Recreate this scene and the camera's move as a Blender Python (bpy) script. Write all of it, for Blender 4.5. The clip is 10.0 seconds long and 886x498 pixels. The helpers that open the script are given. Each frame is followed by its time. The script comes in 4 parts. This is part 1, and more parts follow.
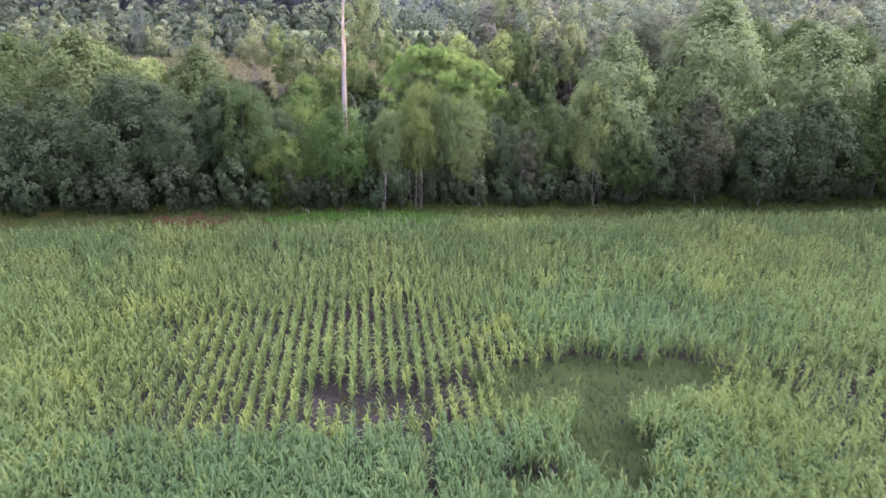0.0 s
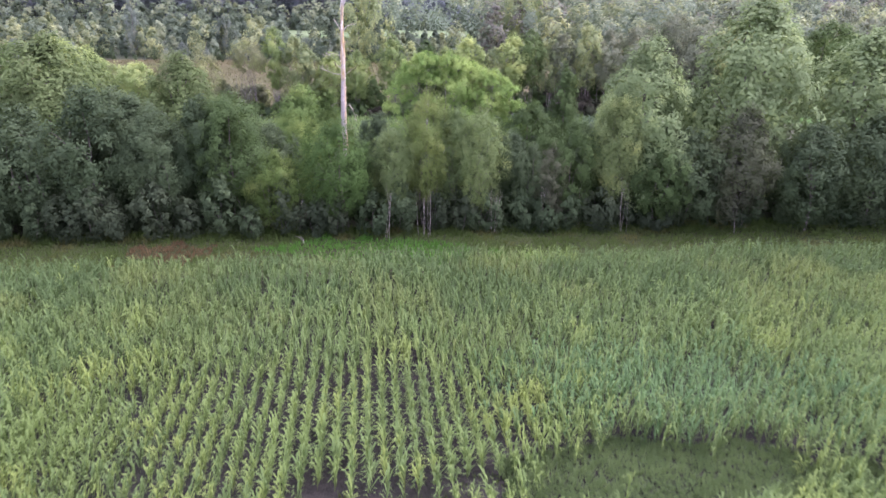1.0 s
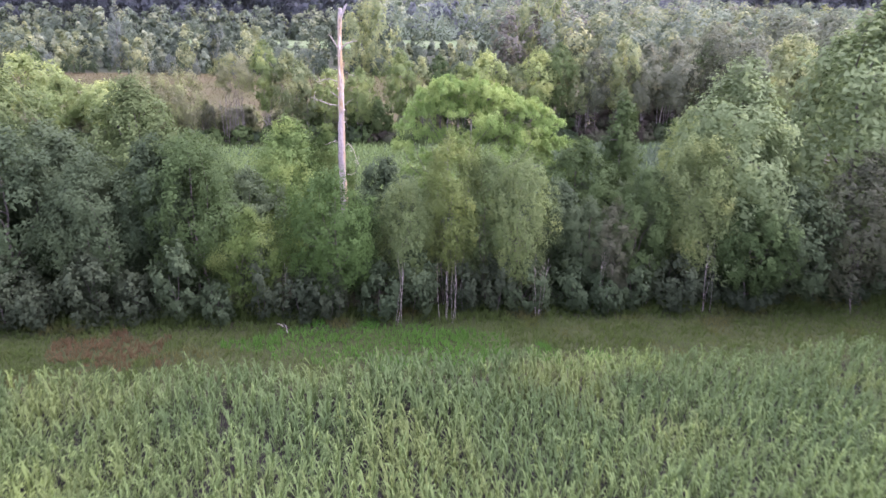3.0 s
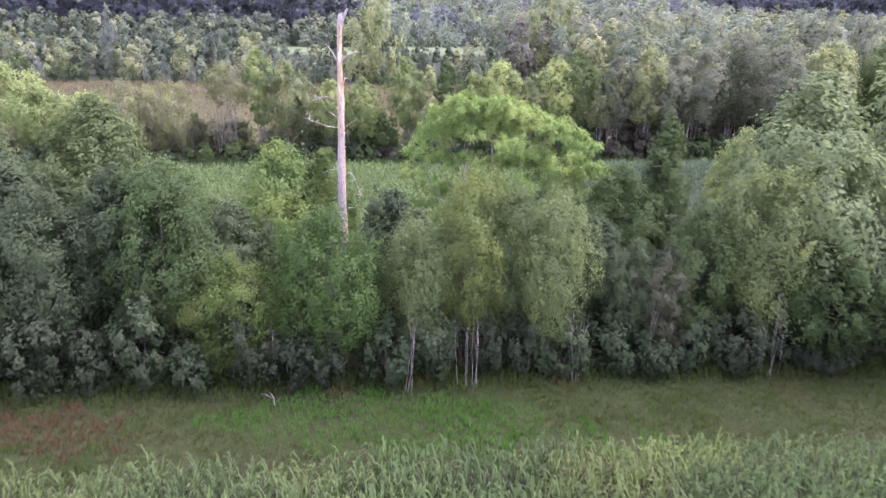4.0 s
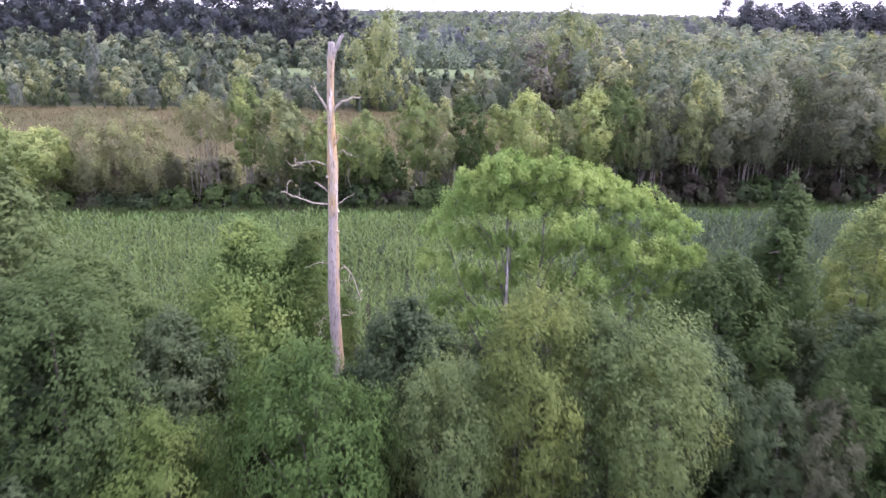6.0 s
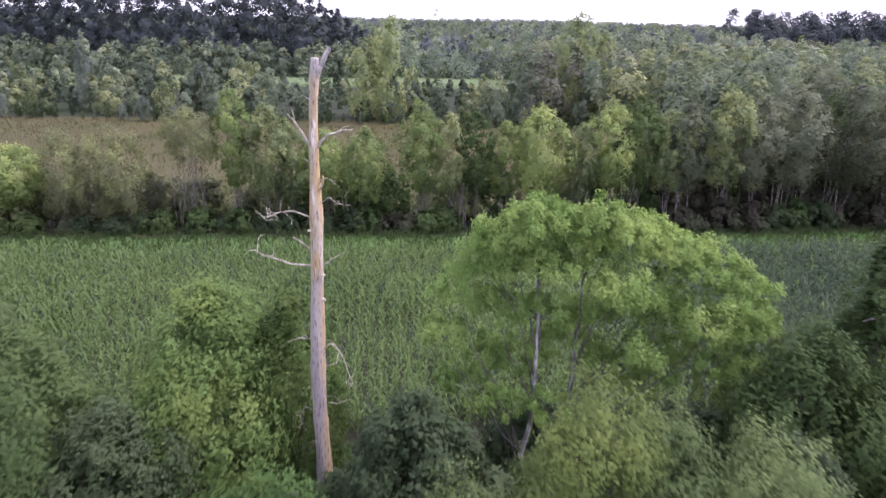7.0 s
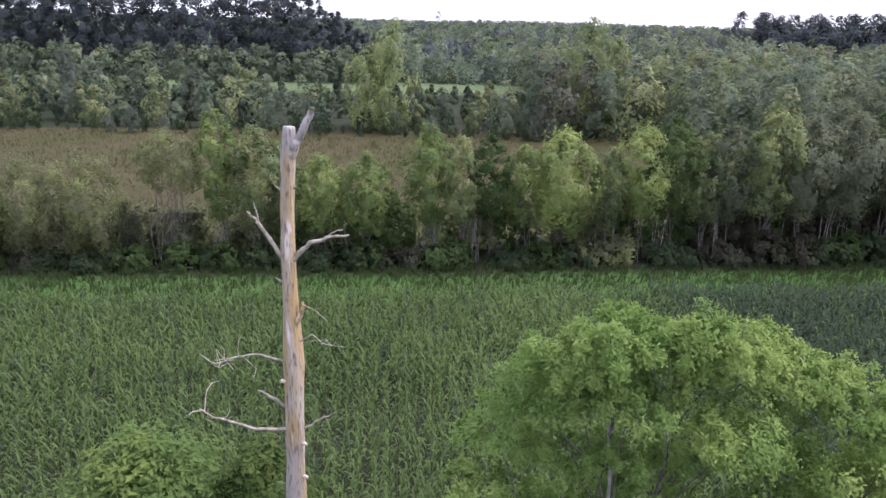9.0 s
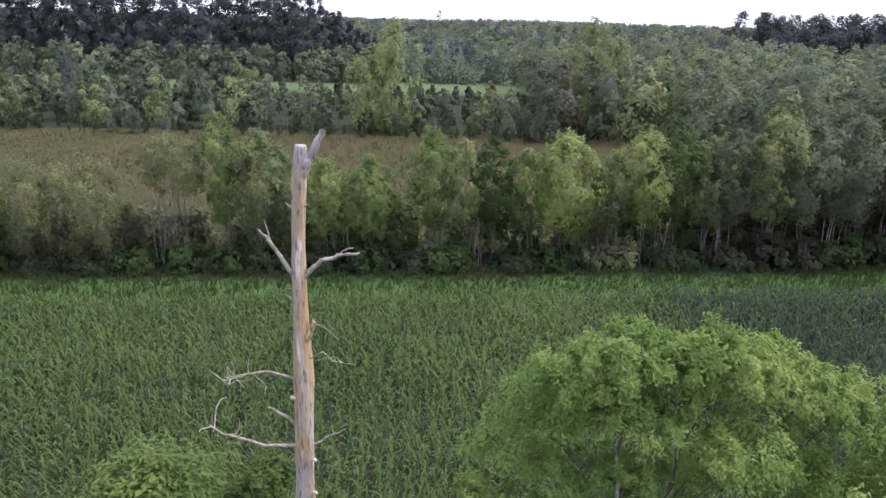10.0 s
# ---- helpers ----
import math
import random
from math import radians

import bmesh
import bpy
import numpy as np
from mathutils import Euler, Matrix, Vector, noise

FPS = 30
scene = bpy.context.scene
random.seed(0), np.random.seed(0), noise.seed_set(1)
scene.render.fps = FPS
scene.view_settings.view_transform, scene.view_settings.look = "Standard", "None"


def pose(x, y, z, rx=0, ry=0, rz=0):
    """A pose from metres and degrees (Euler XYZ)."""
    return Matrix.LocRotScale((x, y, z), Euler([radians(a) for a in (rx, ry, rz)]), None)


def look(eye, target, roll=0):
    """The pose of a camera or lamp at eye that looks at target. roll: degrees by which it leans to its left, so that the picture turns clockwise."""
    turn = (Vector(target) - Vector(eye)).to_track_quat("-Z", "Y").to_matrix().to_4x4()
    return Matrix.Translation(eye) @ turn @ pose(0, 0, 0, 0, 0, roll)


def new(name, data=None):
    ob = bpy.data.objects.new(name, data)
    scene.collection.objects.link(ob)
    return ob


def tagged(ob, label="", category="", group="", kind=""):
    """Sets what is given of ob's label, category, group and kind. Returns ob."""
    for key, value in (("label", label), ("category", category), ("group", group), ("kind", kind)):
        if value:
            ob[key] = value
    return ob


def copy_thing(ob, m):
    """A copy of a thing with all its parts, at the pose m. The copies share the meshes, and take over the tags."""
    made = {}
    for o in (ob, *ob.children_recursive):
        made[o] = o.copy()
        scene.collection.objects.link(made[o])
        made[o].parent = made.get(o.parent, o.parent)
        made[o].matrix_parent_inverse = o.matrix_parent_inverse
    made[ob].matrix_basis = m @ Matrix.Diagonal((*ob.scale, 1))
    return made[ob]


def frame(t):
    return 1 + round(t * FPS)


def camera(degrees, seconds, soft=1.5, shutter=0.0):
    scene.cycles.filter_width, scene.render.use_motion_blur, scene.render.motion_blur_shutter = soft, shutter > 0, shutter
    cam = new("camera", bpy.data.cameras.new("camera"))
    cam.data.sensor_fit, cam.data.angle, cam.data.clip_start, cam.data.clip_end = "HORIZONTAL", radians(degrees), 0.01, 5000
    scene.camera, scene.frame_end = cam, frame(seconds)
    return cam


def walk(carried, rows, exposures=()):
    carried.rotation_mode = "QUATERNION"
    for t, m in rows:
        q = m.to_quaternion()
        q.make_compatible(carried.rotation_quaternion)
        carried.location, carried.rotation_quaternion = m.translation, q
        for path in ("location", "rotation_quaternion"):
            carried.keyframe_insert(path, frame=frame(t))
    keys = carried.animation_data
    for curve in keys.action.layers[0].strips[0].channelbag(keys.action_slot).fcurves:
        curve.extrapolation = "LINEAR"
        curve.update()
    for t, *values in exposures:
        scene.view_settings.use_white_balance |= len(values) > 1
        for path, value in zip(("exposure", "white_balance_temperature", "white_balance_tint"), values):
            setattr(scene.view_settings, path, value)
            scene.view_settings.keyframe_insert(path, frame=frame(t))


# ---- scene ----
cam = camera(63.9, 10.0, soft=1.5, shutter=0.5)
PATH = [
    (0, (0.041, -0.083, 21.627), (-0.01, 1.783, 20.908), 0.9),
    (0.5, (-0.505, 3.682, 21.618), (-0.557, 5.547, 20.899), 0.9),
    (1, (-1.058, 7.916, 21.615), (-1.113, 9.781, 20.894), 0.9),
    (1.5, (-1.569, 11.777, 21.582), (-1.625, 13.642, 20.861), 0.8),
    (2, (-2.178, 16.033, 21.487), (-2.236, 17.901, 20.773), 0.8),
    (2.5, (-2.754, 19.825, 21.352), (-2.813, 21.695, 20.644), 0.9),
    (4, (-4.661, 32.06, 20.905), (-4.729, 33.937, 20.217), 1.0),
    (4.5, (-5.139, 35.717, 20.84), (-5.211, 37.595, 20.157), 1.0),
    (5, (-5.758, 39.647, 20.818), (-5.831, 41.529, 20.147), 1.0),
    (5.5, (-6.26, 43.022, 20.81), (-6.337, 44.91, 20.154), 1.0),
    (7, (-7.506, 53.593, 20.687), (-7.591, 55.493, 20.066), 1.3),
    (7.5, (-7.934, 57.006, 20.862), (-8.018, 58.906, 20.244), 1.4),
    (8, (-8.28, 59.852, 21.159), (-8.365, 61.753, 20.542), 1.5),
    (8.5, (-8.606, 61.518, 21.376), (-8.691, 63.418, 20.759), 1.4),
    (9, (-8.861, 62.083, 21.501), (-8.948, 63.983, 20.883), 1.4),
    (9.5, (-9.001, 62.207, 21.677), (-9.088, 64.106, 21.057), 1.4),
    (10, (-9.1, 62.207, 21.862), (-9.187, 64.106, 21.241), 1.5),
]
walk(cam, [(t, look(eye, target, roll)) for t, eye, target, roll in PATH], exposures=[
(0.0, 1.59, 5810, 42), (2.5, 1.79, 5750, 48), (5.0, 1.76, 5750, 50), (5.7, 1.57, 5790, 47), (6.8, 1.10, 5880, 40), (7.5, 0.91, 5910, 33), (8.5, 0.77, 5900, 30), (9.2, 0.65, 5910, 29), (10.0, 0.57, 5920, 28)])

# ---- sky and sun: bright evening under thin high cloud ----
SUN_AZIMUTH, SUN_HEIGHT = 78.0, 58.0   # degrees from +y towards +x, and above the horizon
world = bpy.data.worlds.new("sky")
scene.world = world
world.use_nodes = True
wn, wl = world.node_tree.nodes, world.node_tree.links
wn.clear()
sky = wn.new("ShaderNodeTexSky")
sky.sky_type, sky.sun_disc = "NISHITA", False
sky.sun_elevation, sky.sun_rotation = radians(SUN_HEIGHT), radians(SUN_AZIMUTH)
sky.air_density, sky.dust_density, sky.ozone_density = 1.0, 3.0, 1.0
clear, cloud = wn.new("ShaderNodeBackground"), wn.new("ShaderNodeBackground")
clear.inputs["Strength"].default_value = 0.07
cloud.inputs["Color"].default_value = (0.93, 0.97, 1.0, 1)
cloud.inputs["Strength"].default_value = 0.84
both, wout = wn.new("ShaderNodeAddShader"), wn.new("ShaderNodeOutputWorld")
wl.new(sky.outputs["Color"], clear.inputs["Color"])
wl.new(clear.outputs[0], both.inputs[0])
wl.new(cloud.outputs[0], both.inputs[1])
wl.new(both.outputs[0], wout.inputs["Surface"])

sun_data = bpy.data.lights.new("sun", "SUN")
sun_data.energy, sun_data.angle, sun_data.color = 3.1, radians(50), (1.0, 0.95, 0.87)
sun = new("sun", sun_data)
az, el = radians(SUN_AZIMUTH), radians(SUN_HEIGHT)
sun.matrix_basis = look((80 * math.sin(az), 80 * math.cos(az), 90), (80 * math.sin(az) - math.sin(az) * math.cos(el), 80 * math.cos(az) - math.cos(az) * math.cos(el), 90 - math.sin(el)))

# ---- the lie of the land: crop rows run along U, hedges along V ----
LIE = radians(8.0)
VX, VY = math.cos(LIE), math.sin(LIE)
UX, UY = -VY, VX
CORN_END, HEDGE, FIELD2, CORN2_END, BELT, MEADOW_END = 60.0, 67.0, 86.0, 115.0, 122.0, 206.0
rng = np.random.default_rng(7)


def lie_to_xy(v, u):
    return v * VX + u * UX, v * VY + u * UY


def soft_noise(x, y, size, seed):
    """Smooth value noise, 0 to 1, with features of about that size in metres."""
    table = np.random.default_rng(seed).random((64, 64))
    fx, fy = x / size + 1000.0, y / size + 1000.0
    ix, iy = np.floor(fx).astype(int), np.floor(fy).astype(int)
    tx, ty = fx - ix, fy - iy
    tx, ty = tx * tx * (3 - 2 * tx), ty * ty * (3 - 2 * ty)
    a, b = table[ix % 64, iy % 64], table[(ix + 1) % 64, iy % 64]
    c, d = table[ix % 64, (iy + 1) % 64], table[(ix + 1) % 64, (iy + 1) % 64]
    return (a * (1 - tx) + b * tx) * (1 - ty) + (c * (1 - tx) + d * tx) * ty


# ---- materials ----
def material(name):
    m = bpy.data.materials.new(name)
    m.use_nodes = True
    n, l = m.node_tree.nodes, m.node_tree.links
    return m, n, l, n["Principled BSDF"]


def mixed(n, l, fac, a, b, blend="MIX"):
    """A colour mix node; a and b are colours or sockets."""
    node = n.new("ShaderNodeMix")
    node.data_type, node.blend_type = "RGBA", blend
    for socket, value in ((node.inputs[0], fac), (node.inputs[6], a), (node.inputs[7], b)):
        if isinstance(value, (int, float)):
            socket.default_value = value
        elif isinstance(value, tuple):
            socket.default_value = (*value, 1)
        else:
            l.new(value, socket)
    return node.outputs[2]


def noise_value(n, l, scale, detail=3.0, low=0.35, high=0.65, coord="Object"):
    tc, tex, ramp = n.new("ShaderNodeTexCoord"), n.new("ShaderNodeTexNoise"), n.new("ShaderNodeMapRange")
    tex.inputs["Scale"].default_value, tex.inputs["Detail"].default_value = scale, detail
    ramp.inputs["From Min"].default_value, ramp.inputs["From Max"].default_value = low, high
    l.new(tc.outputs[coord], tex.inputs["Vector"])
    l.new(tex.outputs["Fac"], ramp.inputs["Value"])
    return ramp.outputs["Result"]


def ranged(n, l, value, low, high):
    r = n.new("ShaderNodeMapRange")
    r.inputs["To Min"].default_value, r.inputs["To Max"].default_value = low, high
    l.new(value, r.inputs["Value"])
    return r.outputs["Result"]


def leaf_material(name, dark, light, accent=None, share=0.12, through_light=0.46, patch=0.25, vary=0.35, grey=0.14, tuft=1.0, joined_trees=False):
    """Foliage: colour varies leaf by leaf, tuft by tuft, bough by bough and tree by tree; some light passes through."""
    m, n, l, p = material(name)

    def muted(c):
        lum = 0.3 * c[0] + 0.6 * c[1] + 0.1 * c[2]
        return tuple(v * (1 - grey) + lum * grey for v in c)

    dark, light = muted(dark), muted(light)
    geo, info = n.new("ShaderNodeNewGeometry"), n.new("ShaderNodeObjectInfo")
    own = ranged(n, l, geo.outputs["Random Per Island"], 0.18, 0.36)
    clump = ranged(n, l, noise_value(n, l, tuft, 2.0, 0.35, 0.65), 0.0, 0.5)
    both = n.new("ShaderNodeMath")
    l.new(own, both.inputs[0])
    l.new(clump, both.inputs[1])
    col = mixed(n, l, both.outputs[0], dark, light)
    deep = tuple(c * 0.85 for c in dark)
    col = mixed(n, l, ranged(n, l, noise_value(n, l, patch, 2.0), 0.0, 0.5), col, deep)
    if accent:
        spot = noise_value(n, l, patch * 1.7, 2.0, 0.62 - share, 0.75 - share)
        col = mixed(n, l, spot, col, muted(accent))
    hsv = n.new("ShaderNodeHueSaturation")
    l.new(col, hsv.inputs["Color"])
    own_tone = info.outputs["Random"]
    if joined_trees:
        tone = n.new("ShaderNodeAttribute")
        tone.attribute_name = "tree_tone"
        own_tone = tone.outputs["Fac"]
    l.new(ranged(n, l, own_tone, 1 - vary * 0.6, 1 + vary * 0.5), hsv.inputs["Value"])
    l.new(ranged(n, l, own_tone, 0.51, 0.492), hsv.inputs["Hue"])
    l.new(hsv.outputs["Color"], p.inputs["Base Color"])
    p.inputs["Roughness"].default_value = 0.7
    p.inputs["Specular IOR Level"].default_value = 0.08
    tr, mix = n.new("ShaderNodeBsdfTranslucent"), n.new("ShaderNodeMixShader")
    warm = mixed(n, l, 1.0, hsv.outputs["Color"], (1.0, 1.0, 0.82), "MULTIPLY")
    l.new(warm, tr.inputs["Color"])
    mix.inputs[0].default_value = through_light
    l.new(p.outputs[0], mix.inputs[1])
    l.new(tr.outputs[0], mix.inputs[2])
    l.new(mix.outputs[0], n["Material Output"].inputs["Surface"])
    return m


def bark_material(name, base, dark, scale=6.0):
    m, n, l, p = material(name)
    col = mixed(n, l, noise_value(n, l, scale, 4.0, 0.4, 0.62), base, dark)
    l.new(col, p.inputs["Base Color"])
    p.inputs["Roughness"].default_value = 0.85
    bump = n.new("ShaderNodeBump")
    bump.inputs["Strength"].default_value, bump.inputs["Distance"].default_value = 0.5, 0.02
    l.new(noise_value(n, l, scale * 4, 4.0), bump.inputs["Height"])
    l.new(bump.outputs[0], p.inputs["Normal"])
    return m


WILLOW = leaf_material("willow_leaves", (0.091, 0.136, 0.049), (0.171, 0.233, 0.080), (0.190, 0.238, 0.077), share=0.06, grey=0.05)
HOLLOW = leaf_material("hollow_grass_blades", (0.094, 0.150, 0.050), (0.142, 0.205, 0.068), patch=0.3, vary=0.0)
# dark alder green, lowered further for shade inside and under the belts
BLACK_SHADED_ALDER = leaf_material("black_shaded_alder_leaves", (0.047, 0.073, 0.035), (0.084, 0.124, 0.055), grey=0.05)
ALDER = leaf_material("alder_leaves", (0.053, 0.088, 0.028), (0.102, 0.159, 0.051), grey=0.05)
LIME = leaf_material("lime_green_leaves", (0.144, 0.200, 0.066), (0.232, 0.315, 0.103), (0.261, 0.319, 0.097), grey=0.06)
GOAT = leaf_material("goat_willow_leaves", (0.122, 0.192, 0.052), (0.211, 0.306, 0.087), (0.243, 0.314, 0.082), grey=0.03)
# thicket green, darkened to carry the shade at the first belt's foot
DARK_SHADED = leaf_material("dark_shaded_leaves", (0.038, 0.056, 0.029), (0.070, 0.095, 0.047), grey=0.08)
ASH = leaf_material("ash_leaves", (0.134, 0.226, 0.059), (0.223, 0.341, 0.101), (0.236, 0.332, 0.099), vary=0.1, tuft=1.6, grey=0.0)
SALLOW = leaf_material("sallow_leaves", (0.050, 0.089, 0.022), (0.089, 0.142, 0.036), (0.101, 0.141, 0.040), grey=0.02)
RUSSET = leaf_material("russet_leaves", (0.100, 0.122, 0.076), (0.185, 0.213, 0.127), (0.201, 0.206, 0.109), share=0.06, grey=0.1)
BIRCH = leaf_material("birch_leaves", (0.137, 0.185, 0.080), (0.261, 0.318, 0.135), (0.285, 0.318, 0.121), grey=0.08)
DRAB = leaf_material("drab_leaves", (0.124, 0.140, 0.067), (0.205, 0.221, 0.105), (0.205, 0.241, 0.082), share=0.16)
BRAMBLE = leaf_material("bramble_leaves", (0.054, 0.048, 0.036), (0.092, 0.080, 0.056), (0.080, 0.094, 0.050), share=0.2)
BROWNLEAF = leaf_material("brownish_leaves", (0.052, 0.063, 0.035), (0.088, 0.103, 0.052), (0.078, 0.099, 0.044), share=0.12)
FRESHALDER = leaf_material("fresh_alder_leaves", (0.045, 0.087, 0.023), (0.081, 0.144, 0.039), grey=0.02)
# blue-grey tint puts distance haze into the colour: plantation, horizon woods, skyline copse
BLUEHAZE_POPLAR = leaf_material("bluehaze_poplar_leaves", (0.064, 0.080, 0.087), (0.134, 0.154, 0.158), patch=0.06, vary=0.35, tuft=0.2, joined_trees=True)
GOLDWILLOW = leaf_material("golden_willow_leaves", (0.116, 0.154, 0.044), (0.191, 0.246, 0.068), (0.203, 0.242, 0.062), share=0.08, grey=0.03)
POPLARMID = leaf_material("poplar_mid_leaves", (0.083, 0.119, 0.042), (0.146, 0.196, 0.070), vary=0.15, grey=0.04)
# poplar green made paler, the haze over these trees put into the colour
PALEHAZE_POPLAR = leaf_material("palehaze_poplar_leaves", (0.135, 0.186, 0.080), (0.232, 0.300, 0.128), (0.240, 0.300, 0.112), share=0.06, vary=0.15, grey=0.04)
# far leaf colours, next two: blue raised to stand in for distance haze
HAZED_FAR = leaf_material("hazed_far_leaves", (0.096, 0.126, 0.106), (0.201, 0.241, 0.178), (0.240, 0.259, 0.158), patch=0.1, vary=0.2, tuft=0.15)
HAZED_FARWOOD = leaf_material("hazed_far_wood_leaves", (0.097, 0.132, 0.090), (0.185, 0.234, 0.148), (0.219, 0.252, 0.142), patch=0.1, vary=0.5, grey=0.06, tuft=0.15, joined_trees=True)
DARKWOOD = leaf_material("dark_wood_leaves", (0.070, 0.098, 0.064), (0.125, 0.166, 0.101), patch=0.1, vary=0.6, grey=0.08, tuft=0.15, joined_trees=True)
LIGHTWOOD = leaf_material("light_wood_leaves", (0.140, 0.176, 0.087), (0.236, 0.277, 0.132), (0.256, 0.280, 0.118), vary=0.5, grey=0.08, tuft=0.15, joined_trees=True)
# grey-brown, with blue raised for haze too
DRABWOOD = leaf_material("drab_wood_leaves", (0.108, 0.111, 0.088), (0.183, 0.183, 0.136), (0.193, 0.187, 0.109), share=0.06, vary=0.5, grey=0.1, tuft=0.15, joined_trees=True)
CORN = leaf_material("corn_leaves", (0.084, 0.142, 0.043), (0.141, 0.218, 0.072), (0.156, 0.225, 0.060), share=0.06, patch=0.09, vary=0.0, tuft=0.5, grey=0.05)
CORN_YELLOW = leaf_material("corn_leaves_yellow", (0.107, 0.156, 0.043), (0.168, 0.233, 0.068), (0.178, 0.229, 0.057), patch=0.12, vary=0.0, tuft=0.5, grey=0.04)
CORN_COOL = leaf_material("corn_leaves_cool", (0.066, 0.133, 0.051), (0.119, 0.210, 0.079), patch=0.12, vary=0.0, tuft=0.5, grey=0.05)
CORN_DARK = leaf_material("corn_leaves_deep", (0.053, 0.096, 0.034), (0.097, 0.156, 0.051), (0.106, 0.152, 0.046), patch=0.08, vary=0.0, tuft=0.4, grey=0.05)
CORN_FAR = leaf_material("corn_leaves_second_field", (0.078, 0.130, 0.044), (0.153, 0.223, 0.072), patch=0.08, vary=0.0, tuft=1.3, grey=0.05)
# second-field maize again, shade over its eastern part put into the leaf colour
CORN_SHADED = leaf_material("corn_leaves_shaded", (0.046, 0.076, 0.044), (0.089, 0.129, 0.069), patch=0.08, vary=0.0, tuft=0.4, grey=0.1)
GRASS = leaf_material("grass_blades", (0.058, 0.090, 0.021), (0.080, 0.118, 0.026), (0.095, 0.095, 0.030), share=0.09, patch=0.15, vary=0.0, grey=0.06, tuft=0.3)
REDGRASS = leaf_material("sorrel_blades", (0.100, 0.066, 0.030), (0.138, 0.090, 0.042), vary=0.0, tuft=0.3)
BARK = bark_material("grey_bark", (0.120, 0.105, 0.090), (0.055, 0.048, 0.042))
PALEBARK = bark_material("pale_birch_bark", (0.175, 0.160, 0.138), (0.075, 0.066, 0.055), 3.0)
WHITEBARK = bark_material("pale_marked_bark", (0.400, 0.385, 0.350), (0.110, 0.100, 0.090), 2.2)
TWIG = bark_material("bleached_twig", (0.370, 0.335, 0.265), (0.190, 0.168, 0.130), 8.0)


def ground_material():
    """Soil, grass strips, leaf litter and meadow, in bands along the hedges with ragged edges."""
    m, n, l, p = material("land")
    tc, dot, jit, add, div = n.new("ShaderNodeTexCoord"), n.new("ShaderNodeVectorMath"), n.new("ShaderNodeMath"), n.new("ShaderNodeMath"), n.new("ShaderNodeMath")
    dot.operation, dot.inputs[1].default_value = "DOT_PRODUCT", (UX, UY, 0)
    l.new(tc.outputs["Object"], dot.inputs[0])
    jit.operation, jit.inputs[1].default_value = "MULTIPLY", 2.0
    l.new(noise_value(n, l, 0.35, 4.0, 0.2, 0.8), jit.inputs[0])
    l.new(dot.outputs["Value"], add.inputs[0])
    l.new(jit.outputs[0], add.inputs[1])
    div.operation, div.inputs[1].default_value = "DIVIDE", 400.0
    l.new(add.outputs[0], div.inputs[0])
    ramp = n.new("ShaderNodeValToRGB")
    # first grass strip's ground is darkened for shade of hedge and blades
    bands = [(0, (0.027, 0.025, 0.022)), (CORN_END - 0.6, (0.036, 0.030, 0.018)), (CORN_END + 1.0, (0.029, 0.038, 0.013)), (HEDGE + 0.5, (0.040, 0.042, 0.026)), (FIELD2, (0.055, 0.056, 0.038)),
             (CORN2_END + 1, (0.080, 0.150, 0.045)), (BELT + 1, (0.040, 0.042, 0.028)), (134, (0.072, 0.064, 0.030)), (MEADOW_END, (0.034, 0.040, 0.024)),
             (276, (0.075, 0.105, 0.045)), (284, (0.120, 0.155, 0.078)), (316, (0.050, 0.070, 0.040))]
    el = ramp.color_ramp.elements
    el[0].position, el[0].color = 0.0, (*bands[0][1], 1)
    el[1].position, el[1].color = 1.0, (*bands[-1][1], 1)
    for (u0, c0), (u1, c1) in zip(bands, bands[1:]):
        for u, c in ((u1 - 0.3, c0), (u1 + 0.3, c1)):
            e = el.new(u / 400)
            e.color = (*c, 1)
    l.new(div.outputs[0], ramp.inputs["Fac"])
    # the wood floor to the east
    xyz, east, north, both = n.new("ShaderNodeSeparateXYZ"), n.new("ShaderNodeMapRange"), n.new("ShaderNodeMapRange"), n.new("ShaderNodeMath")
    l.new(tc.outputs["Object"], xyz.inputs[0])
    east.inputs["From Min"].default_value, east.inputs["From Max"].default_value = 19.0, 26.0
    north.inputs["From Min"].default_value, north.inputs["From Max"].default_value = 126.0, 128.0
    l.new(xyz.outputs["X"], east.inputs["Value"])
    l.new(add.outputs[0], north.inputs["Value"])
    both.operation = "MULTIPLY"
    l.new(east.outputs[0], both.inputs[0])
    l.new(north.outputs[0], both.inputs[1])
    bands_col = mixed(n, l, both.outputs[0], ramp.outputs["Color"], (0.042, 0.044, 0.030))
    col = mixed(n, l, noise_value(n, l, 2.2, 5.0, 0.35, 0.7), bands_col, (0.35, 0.35, 0.35), "MULTIPLY")
    soft = mixed(n, l, 0.5, bands_col, col)
    broad = mixed(n, l, noise_value(n, l, 0.07, 4.0, 0.4, 0.62), soft, (0.82, 0.94, 0.78), "MULTIPLY")
    soft = mixed(n, l, noise_value(n, l, 0.3, 3.0, 0.45, 0.7), broad, (0.78, 0.8, 0.8), "MULTIPLY")
    l.new(soft, p.inputs["Base Color"])
    p.inputs["Roughness"].default_value = 0.95
    p.inputs["Specular IOR Level"].default_value = 0.1
    bump = n.new("ShaderNodeBump")
    bump.inputs["Strength"].default_value, bump.inputs["Distance"].default_value = 0.6, 0.08
    l.new(noise_value(n, l, 5.0, 5.0), bump.inputs["Height"])
    l.new(bump.outputs[0], p.inputs["Normal"])
    return m


